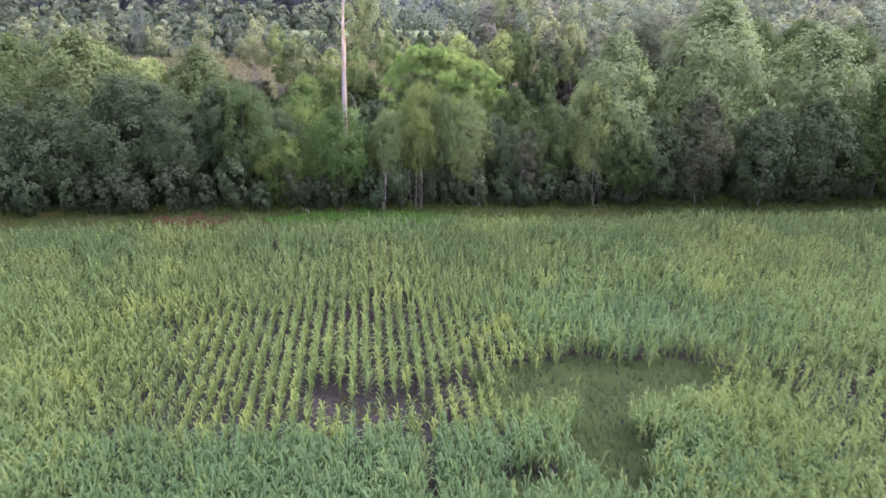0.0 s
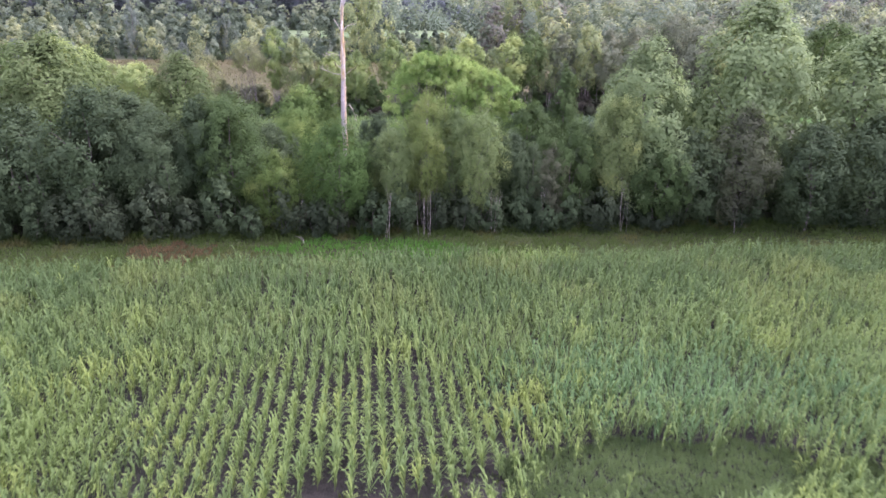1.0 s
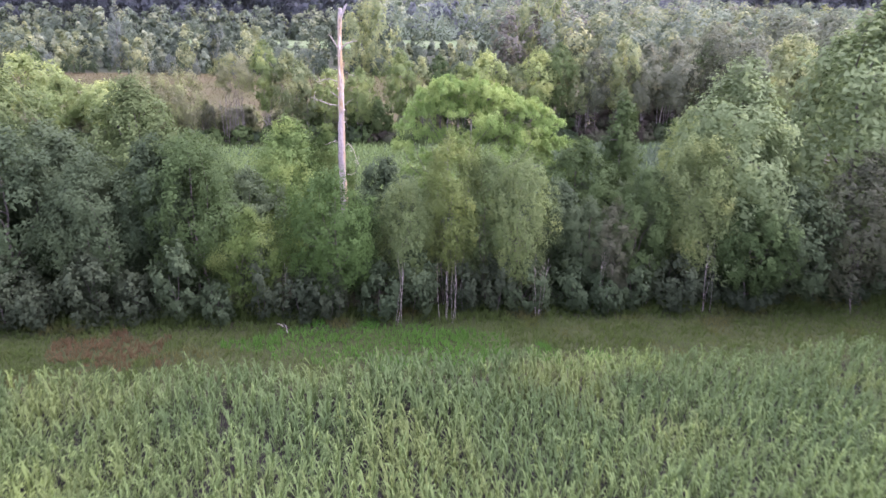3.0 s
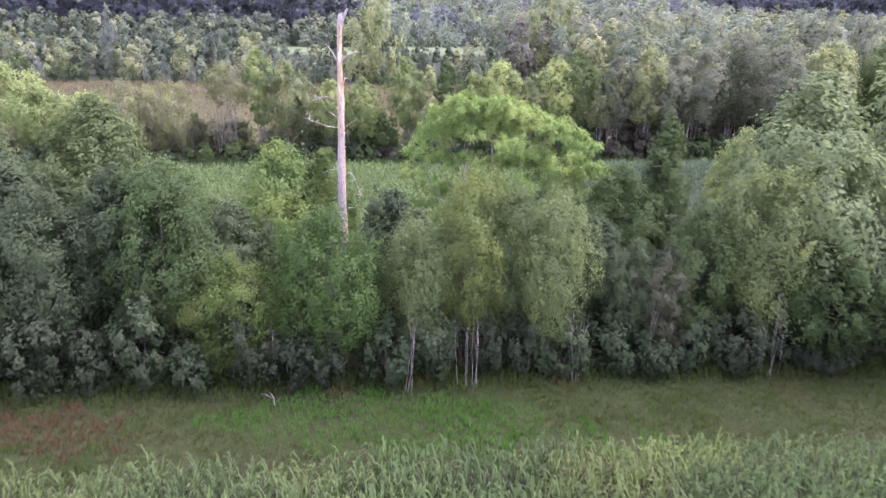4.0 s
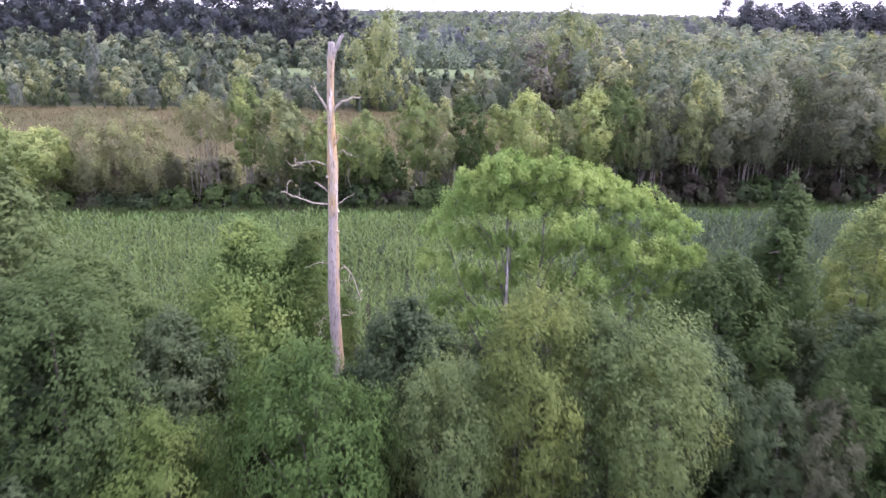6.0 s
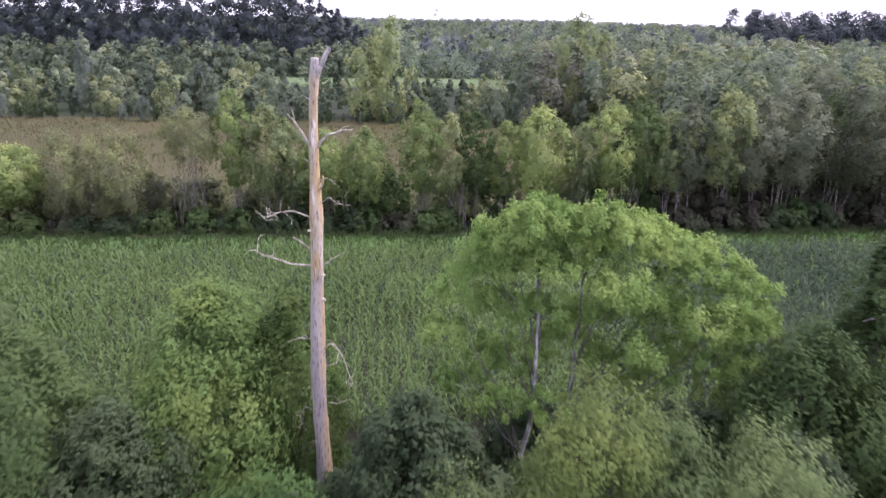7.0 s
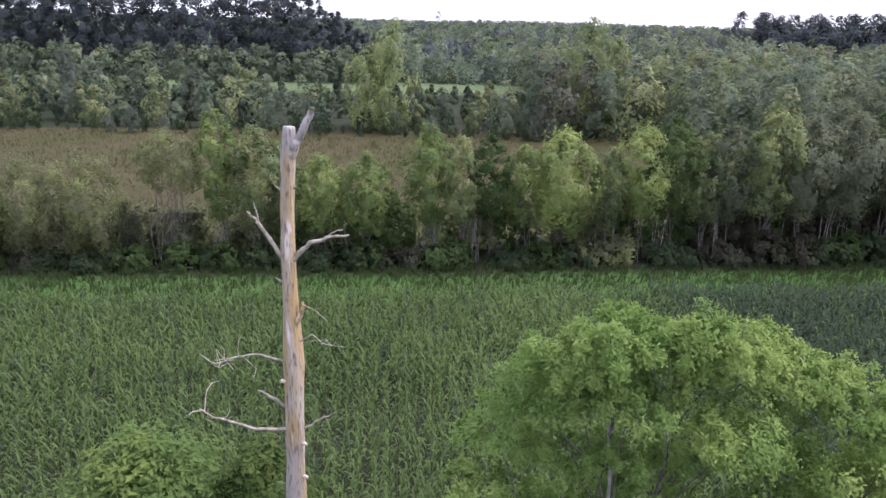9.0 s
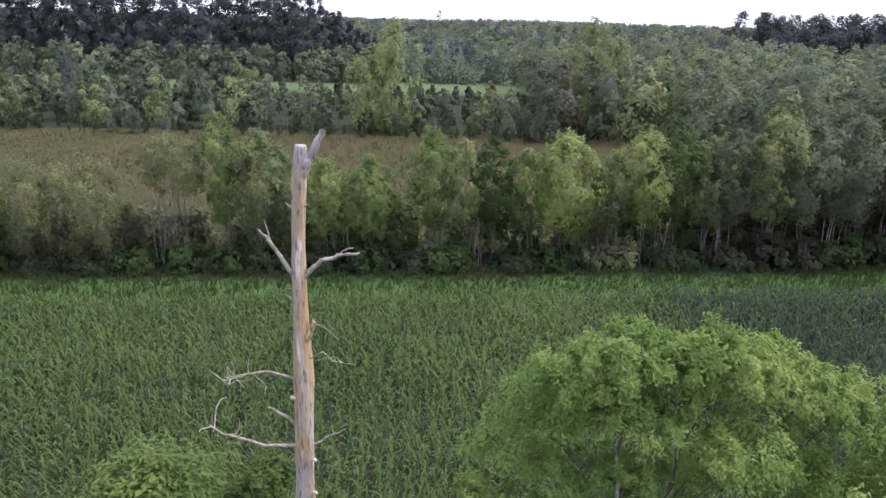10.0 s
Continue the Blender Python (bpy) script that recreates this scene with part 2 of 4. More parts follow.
# ---- mesh helpers ----
def mesh_from(name, verts, faces, mat, smooth=False):
    """A mesh from an array of corners and an array of three- or four-cornered faces."""
    verts, faces = np.asarray(verts, dtype=np.float32), np.asarray(faces, dtype=np.int32)
    me = bpy.data.meshes.new(name)
    me.vertices.add(len(verts))
    me.vertices.foreach_set("co", verts.ravel())
    me.loops.add(faces.size)
    me.loops.foreach_set("vertex_index", faces.ravel())
    me.polygons.add(len(faces))
    me.polygons.foreach_set("loop_start", np.arange(0, faces.size, faces.shape[1], dtype=np.int32))
    me.update(calc_edges=True)
    if smooth:
        me.polygons.foreach_set("use_smooth", np.ones(len(faces), dtype=bool))
    me.materials.append(mat)
    return me


def unit(a):
    return a / np.maximum(np.linalg.norm(a, axis=1, keepdims=True), 1e-6)


def leaf_cards(r, centre, normal, length, droop=0.0, slim=0.55):
    """Pointed leaves at those places: corners and faces."""
    k = len(centre)
    t = r.normal(size=(k, 3)) * (1 - abs(droop))
    t[:, 2] += droop * 1.5
    t = unit(t - normal * np.sum(t * normal, axis=1, keepdims=True) * (1 - abs(droop)))
    b = unit(np.cross(normal, t))
    s = (length * (0.6 + 0.8 * r.random(k)))[:, None]
    foot = centre - t * s * 0.5
    v = np.stack([foot + b * s * slim * 0.5, foot - b * s * slim * 0.5, centre + t * s * 0.5], axis=1).reshape(-1, 3)
    return v, np.arange(3 * k).reshape(-1, 3)


def tube(path, radii, sides=6):
    """A tapered round limb along a path: corners and faces, its end closed by a last narrow ring."""
    path = np.asarray(path, dtype=float)
    d = np.gradient(path, axis=0)
    d = unit(d)
    way = np.abs(path[-1] - path[0])
    ref = np.zeros((1, 3))
    ref[0, int(np.argmin(way))] = 1.0
    a = unit(np.cross(d, ref))
    b = np.cross(d, a)
    ang = np.linspace(0, 2 * math.pi, sides, endpoint=False)
    ring = a[:, None] * np.cos(ang)[None, :, None] + b[:, None] * np.sin(ang)[None, :, None]
    v = (path[:, None] + ring * np.asarray(radii)[:, None, None]).reshape(-1, 3)
    f = []
    for i in range(len(path) - 1):
        for j in range(sides):
            k = (j + 1) % sides
            f.append((i * sides + j, i * sides + k, (i + 1) * sides + k, (i + 1) * sides + j))
    return v, np.array(f)


def joined(pieces):
    vs, fs, base = [], [], 0
    for v, f in pieces:
        vs.append(v)
        fs.append(f + base)
        base += len(v)
    return np.concatenate(vs), np.concatenate(fs)


def bent_path(r, a, b, steps=6, wander=0.08):
    a, b = np.asarray(a, dtype=float), np.asarray(b, dtype=float)
    t = np.linspace(0, 1, steps)[:, None]
    reach = np.linalg.norm(b - a)
    p = a + (b - a) * t
    p += np.sin(t * math.pi) * r.normal(size=(1, 3)) * reach * wander
    p[1:-1] += r.normal(size=(steps - 2, 3)) * reach * wander * 0.25
    return p


def part(name, mesh, parent, label=""):
    ob = new(name, mesh)
    ob.parent = parent
    if label:
        tagged(ob, label)
    return ob


# ---- trees ----
def profile(up, shape):
    """The crown's half-width over its height, 0 to 1."""
    if shape == "cone":
        return np.clip(1.12 - 0.84 * up, 0.2, 1)
    if shape == "broom":
        return np.sqrt(np.clip(1 - (up * 1.02 - 0.58) ** 2 * 2.75, 0.06, 1))
    if shape == "dome":
        return np.sqrt(np.clip(1.03 - up ** 3, 0.06, 1))
    below, above = np.clip((0.55 - up) / 0.55, 0, 1), np.clip((up - 0.55) / 0.45, 0, 1)
    return np.sqrt(1 - 0.86 * below ** 2 - 0.93 * above ** 2)


PLUME = {"broom": 1.7, "cone": 1.5, "dome": 1.2, "round": 1.35}


def crown_clumps(r, h, rad, base, count, shape):
    """Leafy clumps set round an uneven envelope: their middles, radii and outward ways; some fill the inside."""
    low, tall = h * base, h * (1 - base)
    up = 0.04 + 0.96 * (np.arange(count) + r.random(count)) / count
    up = up ** (0.85 if shape in ("broom", "dome") else 1.0)
    a = np.arange(count) * 2.39996 + r.normal(size=count) * 0.5
    wide = profile(up, shape)
    p1, p2 = r.random(2) * 6.283
    uneven = 1 + 0.13 * np.sin(2 * a + p1) + 0.10 * np.sin(3 * a + p2 + 5 * up)
    size = rad * (0.19 + 0.15 * r.random(count)) * (0.6 + 0.45 * wide)
    inside = r.random(count) < 0.16
    f = np.maximum(wide * rad * uneven - 0.75 * size, 0.0) * np.where(inside, 0.45, np.where(up > 0.82, np.sqrt(r.random(count)), 0.82 + 0.3 * r.random(count)))
    z = low + tall * up * (0.95 + 0.09 * r.random(count)) - 0.7 * size
    c = np.stack([np.cos(a) * f, np.sin(a) * f, np.maximum(z, 0.25)], axis=1)
    out = unit(np.stack([np.cos(a) * f / rad, np.sin(a) * f / rad, (up - 0.5) * 1.9 + 0.0 * a], axis=1) + 1e-4)
    return c, size, out


def crown_mesh(r, name, h, rad, base, lobes, shape, mat, leaves, droop=0.0, fill=1.5):
    """A crown of billowing clumps, each of leafy tufts; the clumps' middles are given back for the limbs."""
    lobes = int(lobes * 2.1)
    c, size, out = crown_clumps(r, h, rad, base, lobes, shape)
    tufts, tallness = 15, PLUME[shape]
    d = r.normal(size=(lobes, tufts, 3)) + 0.75 * out[:, None] + np.array([0, 0, 0.30])
    d /= np.linalg.norm(d, axis=2, keepdims=True)
    squash = np.array([1.0, 1.0, 0.9 * tallness])
    tc = c[:, None] + d * (size[:, None] * (0.58 + 0.55 * r.random((lobes, tufts))))[..., None] * squash
    ts = size[:, None] * (0.26 + 0.22 * r.random((lobes, tufts)))
    tc, d, ts = tc.reshape(-1, 3), d.reshape(-1, 3), ts.ravel()
    way = np.repeat(out, tufts, axis=0)
    ok = tc[:, 2] > 0.1
    tc, d, ts, way = tc[ok], d[ok], ts[ok], way[ok]
    share = ts ** 2 / np.sum(ts ** 2)
    idx = np.repeat(np.arange(len(tc)), np.maximum((leaves * share).astype(int), 3))
    k = len(idx)
    e = unit(r.normal(size=(k, 3)) + 0.4 * d[idx])
    pos = tc[idx] + e * (ts[idx] * (0.2 + 1.05 * r.random(k)))[:, None] * np.array([1, 1, tallness])
    keep = pos[:, 2] > 0.1
    pos, e, idx = pos[keep], e[keep], idx[keep]
    nrm = unit(0.3 * e + 0.5 * d[idx] + 0.5 * way[idx] + 0.22 * r.normal(size=pos.shape) + np.array([0, 0, 0.12]))
    shell = 4 * math.pi * (rad * (rad * 2 + h * (1 - base) / 2) / 3) * 1.15
    leaf = math.sqrt(fill * shell / (0.215 * leaves))
    v, f = leaf_cards(r, pos, nrm, leaf, -0.1 - 0.3 * droop, 0.46)
    return mesh_from(name, v, f, mat), c, size


def grow(kind, x, y, h, rad, mat, label, category="tree", seed=1, base=0.2, lobes=36, shape="round", leaves=8000, stems=1, bark=None,
         droop=0.0, group="", girth=0.014, limbs=7, fill=2.0):
    """One tree or shrub: an Empty at its foot, its stems, branches and crown."""
    r = np.random.default_rng(seed)
    tree = new(kind)
    tagged(tree, label, category, group)
    tree.matrix_basis = pose(x, y, 0, 0, 0, 0)
    crown, c, size = crown_mesh(r, "crown", h, rad, base, lobes, shape, mat, leaves, droop, fill)
    part("crown", crown, tree)
    bark = bark or BARK
    order, lobes = r.permutation(len(c)), len(c)
    for s in range(stems):
        spread = rad * 0.16 * (stems > 1)
        foot = np.array([r.normal() * spread, r.normal() * spread, -0.15])
        tip = c[order[s]] * np.array([0.55, 0.55, 1]) if stems > 1 else np.array([r.normal() * 0.1 * rad, r.normal() * 0.1 * rad, h * 0.86])
        tip[2] = max(tip[2], h * 0.62)
        path = bent_path(r, foot, tip, 8, 0.04)
        thick = max(h * girth / (1 + 0.4 * (stems - 1)), 0.03)
        v, f = tube(path, np.linspace(thick, thick * 0.25, 8), 7)
        part("trunk" if stems == 1 else "stem", mesh_from("stem", v, f, bark, True), tree)
        own = limbs if stems == 1 else limbs // 3
        for j in range(own):
            start = path[2 + (j * 5) // own]
            goal = c[order[(s * 3 + j * 2 + stems) % lobes]]
            if goal[2] < start[2]:
                goal = np.array([goal[0], goal[1], start[2] + 0.3])
            v, f = tube(bent_path(r, start, goal, 5, 0.1), np.linspace(thick * 0.45, thick * 0.1, 5), 5)
            part("branch", mesh_from("branch", v, f, bark, True), tree)
    return tree

# ---- the ground ----
def far_fall(x, y):
    """Beyond the near fields the land falls away gently."""
    return -0.0002 * np.maximum(np.hypot(x, y - 60) - 340, 0)


def land():
    """One sheet out to the horizon, finer near by, with gentle unevenness."""
    axis = np.concatenate([-np.geomspace(4500, 130, 20), np.linspace(-120, 120, 81), np.geomspace(130, 4500, 20)])
    gx, gy = np.meshgrid(axis, axis + 60.0, indexing="ij")
    z = (soft_noise(gx, gy, 9.0, 3) - 0.5) * 0.16
    z = np.where(np.hypot(gx, gy - 60) > 125, 0.0, z) - 0.04 + far_fall(gx, gy)
    k = len(axis)
    v = np.stack([gx, gy, z], axis=-1).reshape(-1, 3)
    i, j = np.meshgrid(np.arange(k - 1), np.arange(k - 1), indexing="ij")
    a = (i * k + j).ravel()
    f = np.stack([a, a + k, a + k + 1, a + 1], axis=1)
    ob = new("ground", mesh_from("ground", v, f, ground_material(), True))
    tagged(ob, "flat farmland of dark soil, grass strips and meadow", "ground", kind="structure")


land()


# ---- crops and grass ----
def corn_plant(r, height, reach, leaves, upright, width=0.032):
    """One maize plant: a thin stalk, arching blades to both sides and a tassel, as triangles."""
    v, f = [], []

    def strip(points):
        base = len(v)
        v.extend(points)
        f.extend([(base, base + 1, base + 2), (base + 1, base + 3, base + 2), (base + 2, base + 3, base + 4)])

    for turn in (r.random() * 3.1,):
        cx, sx = math.cos(turn) * 0.018, math.sin(turn) * 0.018
        strip([(-cx, -sx, 0), (cx, sx, 0), (-cx, -sx, height * 0.6), (cx, sx, height * 0.6), (0, 0, height)])
    side = r.random() * 6.28
    for i in range(leaves):
        t = (i + 0.6) / leaves
        z0 = height * (0.12 + 0.78 * t)
        a = side + math.pi * (i % 2) + r.normal() * 0.45
        ln = reach * (0.75 + 0.5 * r.random()) * (1.1 - 0.45 * abs(t - 0.45))
        lift = ln * (upright + 0.25 * r.random())
        dx, dy = math.cos(a), math.sin(a)
        wx, wy = -dy * width, dx * width
        m1, m2 = ln * 0.5, ln
        top = z0 + lift
        end = z0 + lift * (0.75 + 0.7 * (r.random() - 0.35))
        strip([(wx * 0.7, wy * 0.7, z0), (-wx * 0.7, -wy * 0.7, z0), (dx * m1 + wx, dy * m1 + wy, top), (dx * m1 - wx, dy * m1 - wy, top + 0.02), (dx * m2, dy * m2, end)])
    return np.array(v), np.array(f)


def scattered(kinds, which, x, y, size, turn, lean_x=0.0, z=-0.02):
    """Copies of small prototypes at many places, joined: corners and faces."""
    pieces = []
    for k, (pv, pf) in enumerate(kinds):
        sel = np.nonzero(which == k)[0]
        if not len(sel):
            continue
        s, c, q = size[sel][:, None], np.cos(turn[sel])[:, None], np.sin(turn[sel])[:, None]
        px, py, pz = pv[:, 0][None] * s, pv[:, 1][None] * s, pv[:, 2][None] * s
        lean = lean_x[sel][:, None] if isinstance(lean_x, np.ndarray) else lean_x
        vx = px * c - py * q + x[sel][:, None] + lean * pz ** 1.5
        vy = px * q + py * c + y[sel][:, None]
        v = np.stack([vx, vy, pz + z], axis=-1).reshape(-1, 3)
        f = (pf[None] + (np.arange(len(sel)) * len(pv))[:, None, None]).reshape(-1, 3)
        pieces.append((v, f))
    return joined(pieces)


def bare(x, y):
    """How bare the near field is, 0 to 1: a wet hollow with soil, and a grassy patch beside it."""
    wob = (soft_noise(x, y, 1.8, 11) - 0.5) * 0.9
    soil = 1.0 - np.hypot((x + 4.0) / 4.8, (y - 32.4 - 0.04 * x) / 1.8) + wob * 0.9
    soil = np.maximum(soil, 1.0 - np.hypot((x - 0.7) / 1.6, (y - 34.0) / 0.9) + wob * 0.6)
    patch = 1.0 - np.hypot((x - 9.6) / 8.8, (y - 34.0 - 0.05 * x) / 3.1) + wob * 0.5
    leg = 1.0 - np.hypot((x - 7.6) / 2.3, (y - 29.0) / 4.6) + wob * 0.8
    foot = 1.0 - np.hypot((x - 4.0) / 2.3, (y - 25.8) / 1.1) + wob * 0.5
    return soil, np.maximum(np.maximum(patch, leg), foot)


def near_corn():
    r = np.random.default_rng(21)
    v, u = np.meshgrid(np.arange(-58, 62, 0.75), np.arange(17, CORN_END, 0.215), indexing="ij")
    v, u = v.ravel() + r.normal(size=v.size) * 0.03, u.ravel() + r.normal(size=v.size) * 0.05
    # self-sown plants between the rows at the lush near end and in the weedy corner
    k = 5200
    v, u = np.concatenate([v, r.random(k) * 44 - 22]), np.concatenate([u, 18 + r.random(k) * 19.5])
    sown = np.arange(len(v)) >= len(v) - k
    x, y = lie_to_xy(v, u)
    soil, grass = bare(x, y)
    lush = (y < 28.8 + 0.09 * x + 1.2 * soft_noise(x, y, 2.0, 15)) | ((x > 10) & (y < 36))
    gappy = np.clip((1.45 - np.hypot((x + 8) / 13, (y - 35.2) / 6.0)) * 2, 0, 1)
    weedy = np.clip((x - 11) / 3, 0, 1) * np.clip((37.5 - y) / 2, 0, 1)
    miss = 0.06 + 0.16 * (soft_noise(x, y, 2.6, 5) > 0.74) + 0.5 * (soft_noise(x, y, 1.1, 6) > 0.86)
    keep = (soil < 0.12 + 0.22 * r.normal(size=len(x))) & (grass < 0.08 + 0.13 * r.normal(size=len(x))) & (r.random(len(x)) > miss) & (np.abs(x) < 7 + 0.7 * y)
    keep &= u < CORN_END - 0.7 - 0.9 * soft_noise(x, y, 1.5, 8)
    keep &= ~sown | lush
    keep &= (np.abs(x + 1.15 + 0.12 * (y - 27)) > 0.22 + 0.18 * r.random(len(x))) | (y > 30.5) | (y < 24)
    x, y, gappy, weedy = x[keep], y[keep], gappy[keep], weedy[keep]
    stray = weedy > r.random(len(x)) * 1.2
    x = x + np.where(stray, 0.3, 0.13 * (1 - gappy)) * r.normal(size=len(x))
    tall = 0.86 + 0.3 * soft_noise(x, y, 7.0, 9) + r.normal(size=len(x)) * 0.07 - 0.2 * gappy - 0.12 * weedy
    slim = gappy > r.random(len(x))
    full = [corn_plant(r, 1.62, 0.50, 8, 0.9, 0.031) for _ in range(9)]
    thin = [corn_plant(r, 1.5, 0.44, 9, 0.85, 0.042) for _ in range(7)]
    weeds = [corn_plant(r, 1.15, 0.42, 8, 0.55, 0.06) for _ in range(5)]
    which = np.where(slim, 9 + r.integers(0, 7, len(x)), r.integers(0, 9, len(x)))
    which = np.where(stray & (r.random(len(x)) < 0.6), 16 + r.integers(0, 5, len(x)), which)
    lean = 0.02 + 0.06 * np.clip((x - 2) / 10, 0, 1) + r.normal(size=len(x)) * 0.06
    turn, odds = r.random(len(x)) * 6.28, r.random(len(x))
    warm = np.maximum(np.clip(1.2 - np.hypot((x + 21) / 8, (y - 36) / 8), 0, 1), np.clip(1.1 - np.hypot((x - 0.5) / 7, (y - 40) / 4), 0, 1))
    warm = np.maximum(np.maximum(warm, 0.45 * weedy), 0.75 * gappy) * (0.5 + soft_noise(x, y, 4.0, 12))
    cool = np.maximum(np.clip(1.3 - np.hypot((x - 11) / 10, (y - 41.5) / 4.5), 0, 1), np.clip(1.6 - np.hypot((x + 3) / 14, (y - 25.6 - 0.08 * x) / 3.4), 0, 1))
    warm = np.maximum(warm, 0.9 * ((y - 0.14 * x > CORN_END - 2.2) & (x > 3.2) & (x < 7.5)))
    tone = np.where(odds < warm * 0.8, 1, np.where(odds > 1 - cool * 0.85, 2, 0))
    tone = np.where((tone == 0) & (r.random(len(x)) < np.clip((y - 0.14 * x - 43) / 12, 0, 0.95)), 3, tone)
    for k, mat, label in ((0, CORN, "green maize crop in straight rows"), (1, CORN_YELLOW, "yellowing maize plants among the crop"), (2, CORN_COOL, "blue-green maize plants among the crop"), (3, CORN_DARK, "deeper green maize plants towards the field edge")):
        t = tone == k
        vv, ff = scattered(full + thin + weeds, which[t], x[t], y[t], tall[t], turn[t], lean[t])
        tagged(new("corn_crop", mesh_from("corn_crop", vv, ff, mat)), label, "corn", kind="stuff")


def outer_corn():
    """The rest of the near field, beyond the stretch that the flight looks down on, in lighter plants."""
    r = np.random.default_rng(24)
    v, u = np.meshgrid(np.arange(-62, 72, 0.75), np.arange(-26, CORN_END, 0.8), indexing="ij")
    v, u = v.ravel() + r.normal(size=v.size) * 0.1, u.ravel() + r.normal(size=v.size) * 0.1
    x, y = lie_to_xy(v, u)
    keep = ((np.abs(x) >= 7 + 0.7 * y) | (u < 17)) & (r.random(len(x)) > 0.06)
    x, y = x[keep], y[keep]
    kinds = []
    for _ in range(6):
        pv, pf = corn_plant(r, 1.62, 0.72, 5, 0.75, 0.115)
        kinds.append((pv[5:], pf[3:] - 5))
    vv, ff = scattered(kinds, r.integers(0, 6, len(x)), x, y, 0.9 + 0.25 * r.random(len(x)), r.random(len(x)) * 6.28, 0.03)
    tagged(new("corn_crop", mesh_from("corn_crop", vv, ff, CORN)), "green maize crop at the field's outer part", "corn", kind="stuff")


def far_corn():
    r = np.random.default_rng(22)
    v, u = np.meshgrid(np.arange(-62, 72, 0.75), np.arange(FIELD2, CORN2_END, 0.22), indexing="ij")
    v, u = v.ravel() + r.normal(size=v.size) * 0.17, u.ravel() + r.normal(size=v.size) * 0.06
    x, y = lie_to_xy(v, u)
    keep = (r.random(len(x)) > 0.05 + 0.4 * (soft_noise(x, y, 1.6, 31) > 0.84)) & (u < CORN2_END - 1.5 * soft_noise(x, y, 2.5, 32)) & (np.abs(x + 8) < 0.72 * (y - 55) + 6)
    x, y = x[keep], y[keep]
    kinds = [corn_plant(r, 1.75, 0.56, 5, 0.66, 0.046) for _ in range(8)]
    tall = 0.9 + 0.3 * soft_noise(x, y, 6.0, 33) + r.normal(size=len(x)) * 0.08
    which, turn, lean = r.integers(0, 8, len(x)), r.random(len(x)) * 6.28, 0.03 + r.normal(size=len(x)) * 0.06
    # the shade-coloured plants grow commoner towards +x
    shaded = r.random(len(x)) < np.clip((x + 4) / 16 + (soft_noise(x, y, 7.0, 34) - 0.5) * 0.8, 0.08, 0.92)
    for pick, mat, label in ((~shaded, CORN_FAR, "dense deep green maize crop between two tree belts"), (shaded, CORN_SHADED, "maize plants between two tree belts, coloured dull bluish green for shade")):
        vv, ff = scattered(kinds, which[pick], x[pick], y[pick], tall[pick], turn[pick], lean[pick])
        tagged(new("corn_crop", mesh_from("corn_crop", vv, ff, mat)), label, "corn", kind="stuff")


def grass_tuft(r, blades, height):
    v, f = [], []
    for i in range(blades):
        a = r.random() * 6.28
        dx, dy, h = math.cos(a), math.sin(a), height * (0.6 + 0.7 * r.random())
        bx, by, w = dx * 0.06 * r.random(), dy * 0.06 * r.random(), 0.022
        out = h * (0.15 + 0.45 * r.random())
        k = len(v)
        v.extend([(bx - dy * w, by + dx * w, 0), (bx + dy * w, by - dx * w, 0), (bx + dx * out, by + dy * out, h)])
        f.append((k, k + 1, k + 2))
    return np.array(v), np.array(f)


def grass(name, label, x, y, size, mat, seed, blades=7, height=0.5):
    r = np.random.default_rng(seed)
    kinds = [grass_tuft(r, blades, height) for _ in range(6)]
    vv, ff = scattered(kinds, r.integers(0, 6, len(x)), x, y, size, r.random(len(x)) * 6.28, 0.08)
    ob = new(name, mesh_from(name, vv, ff, mat))
    tagged(ob, label, "grass", kind="stuff")


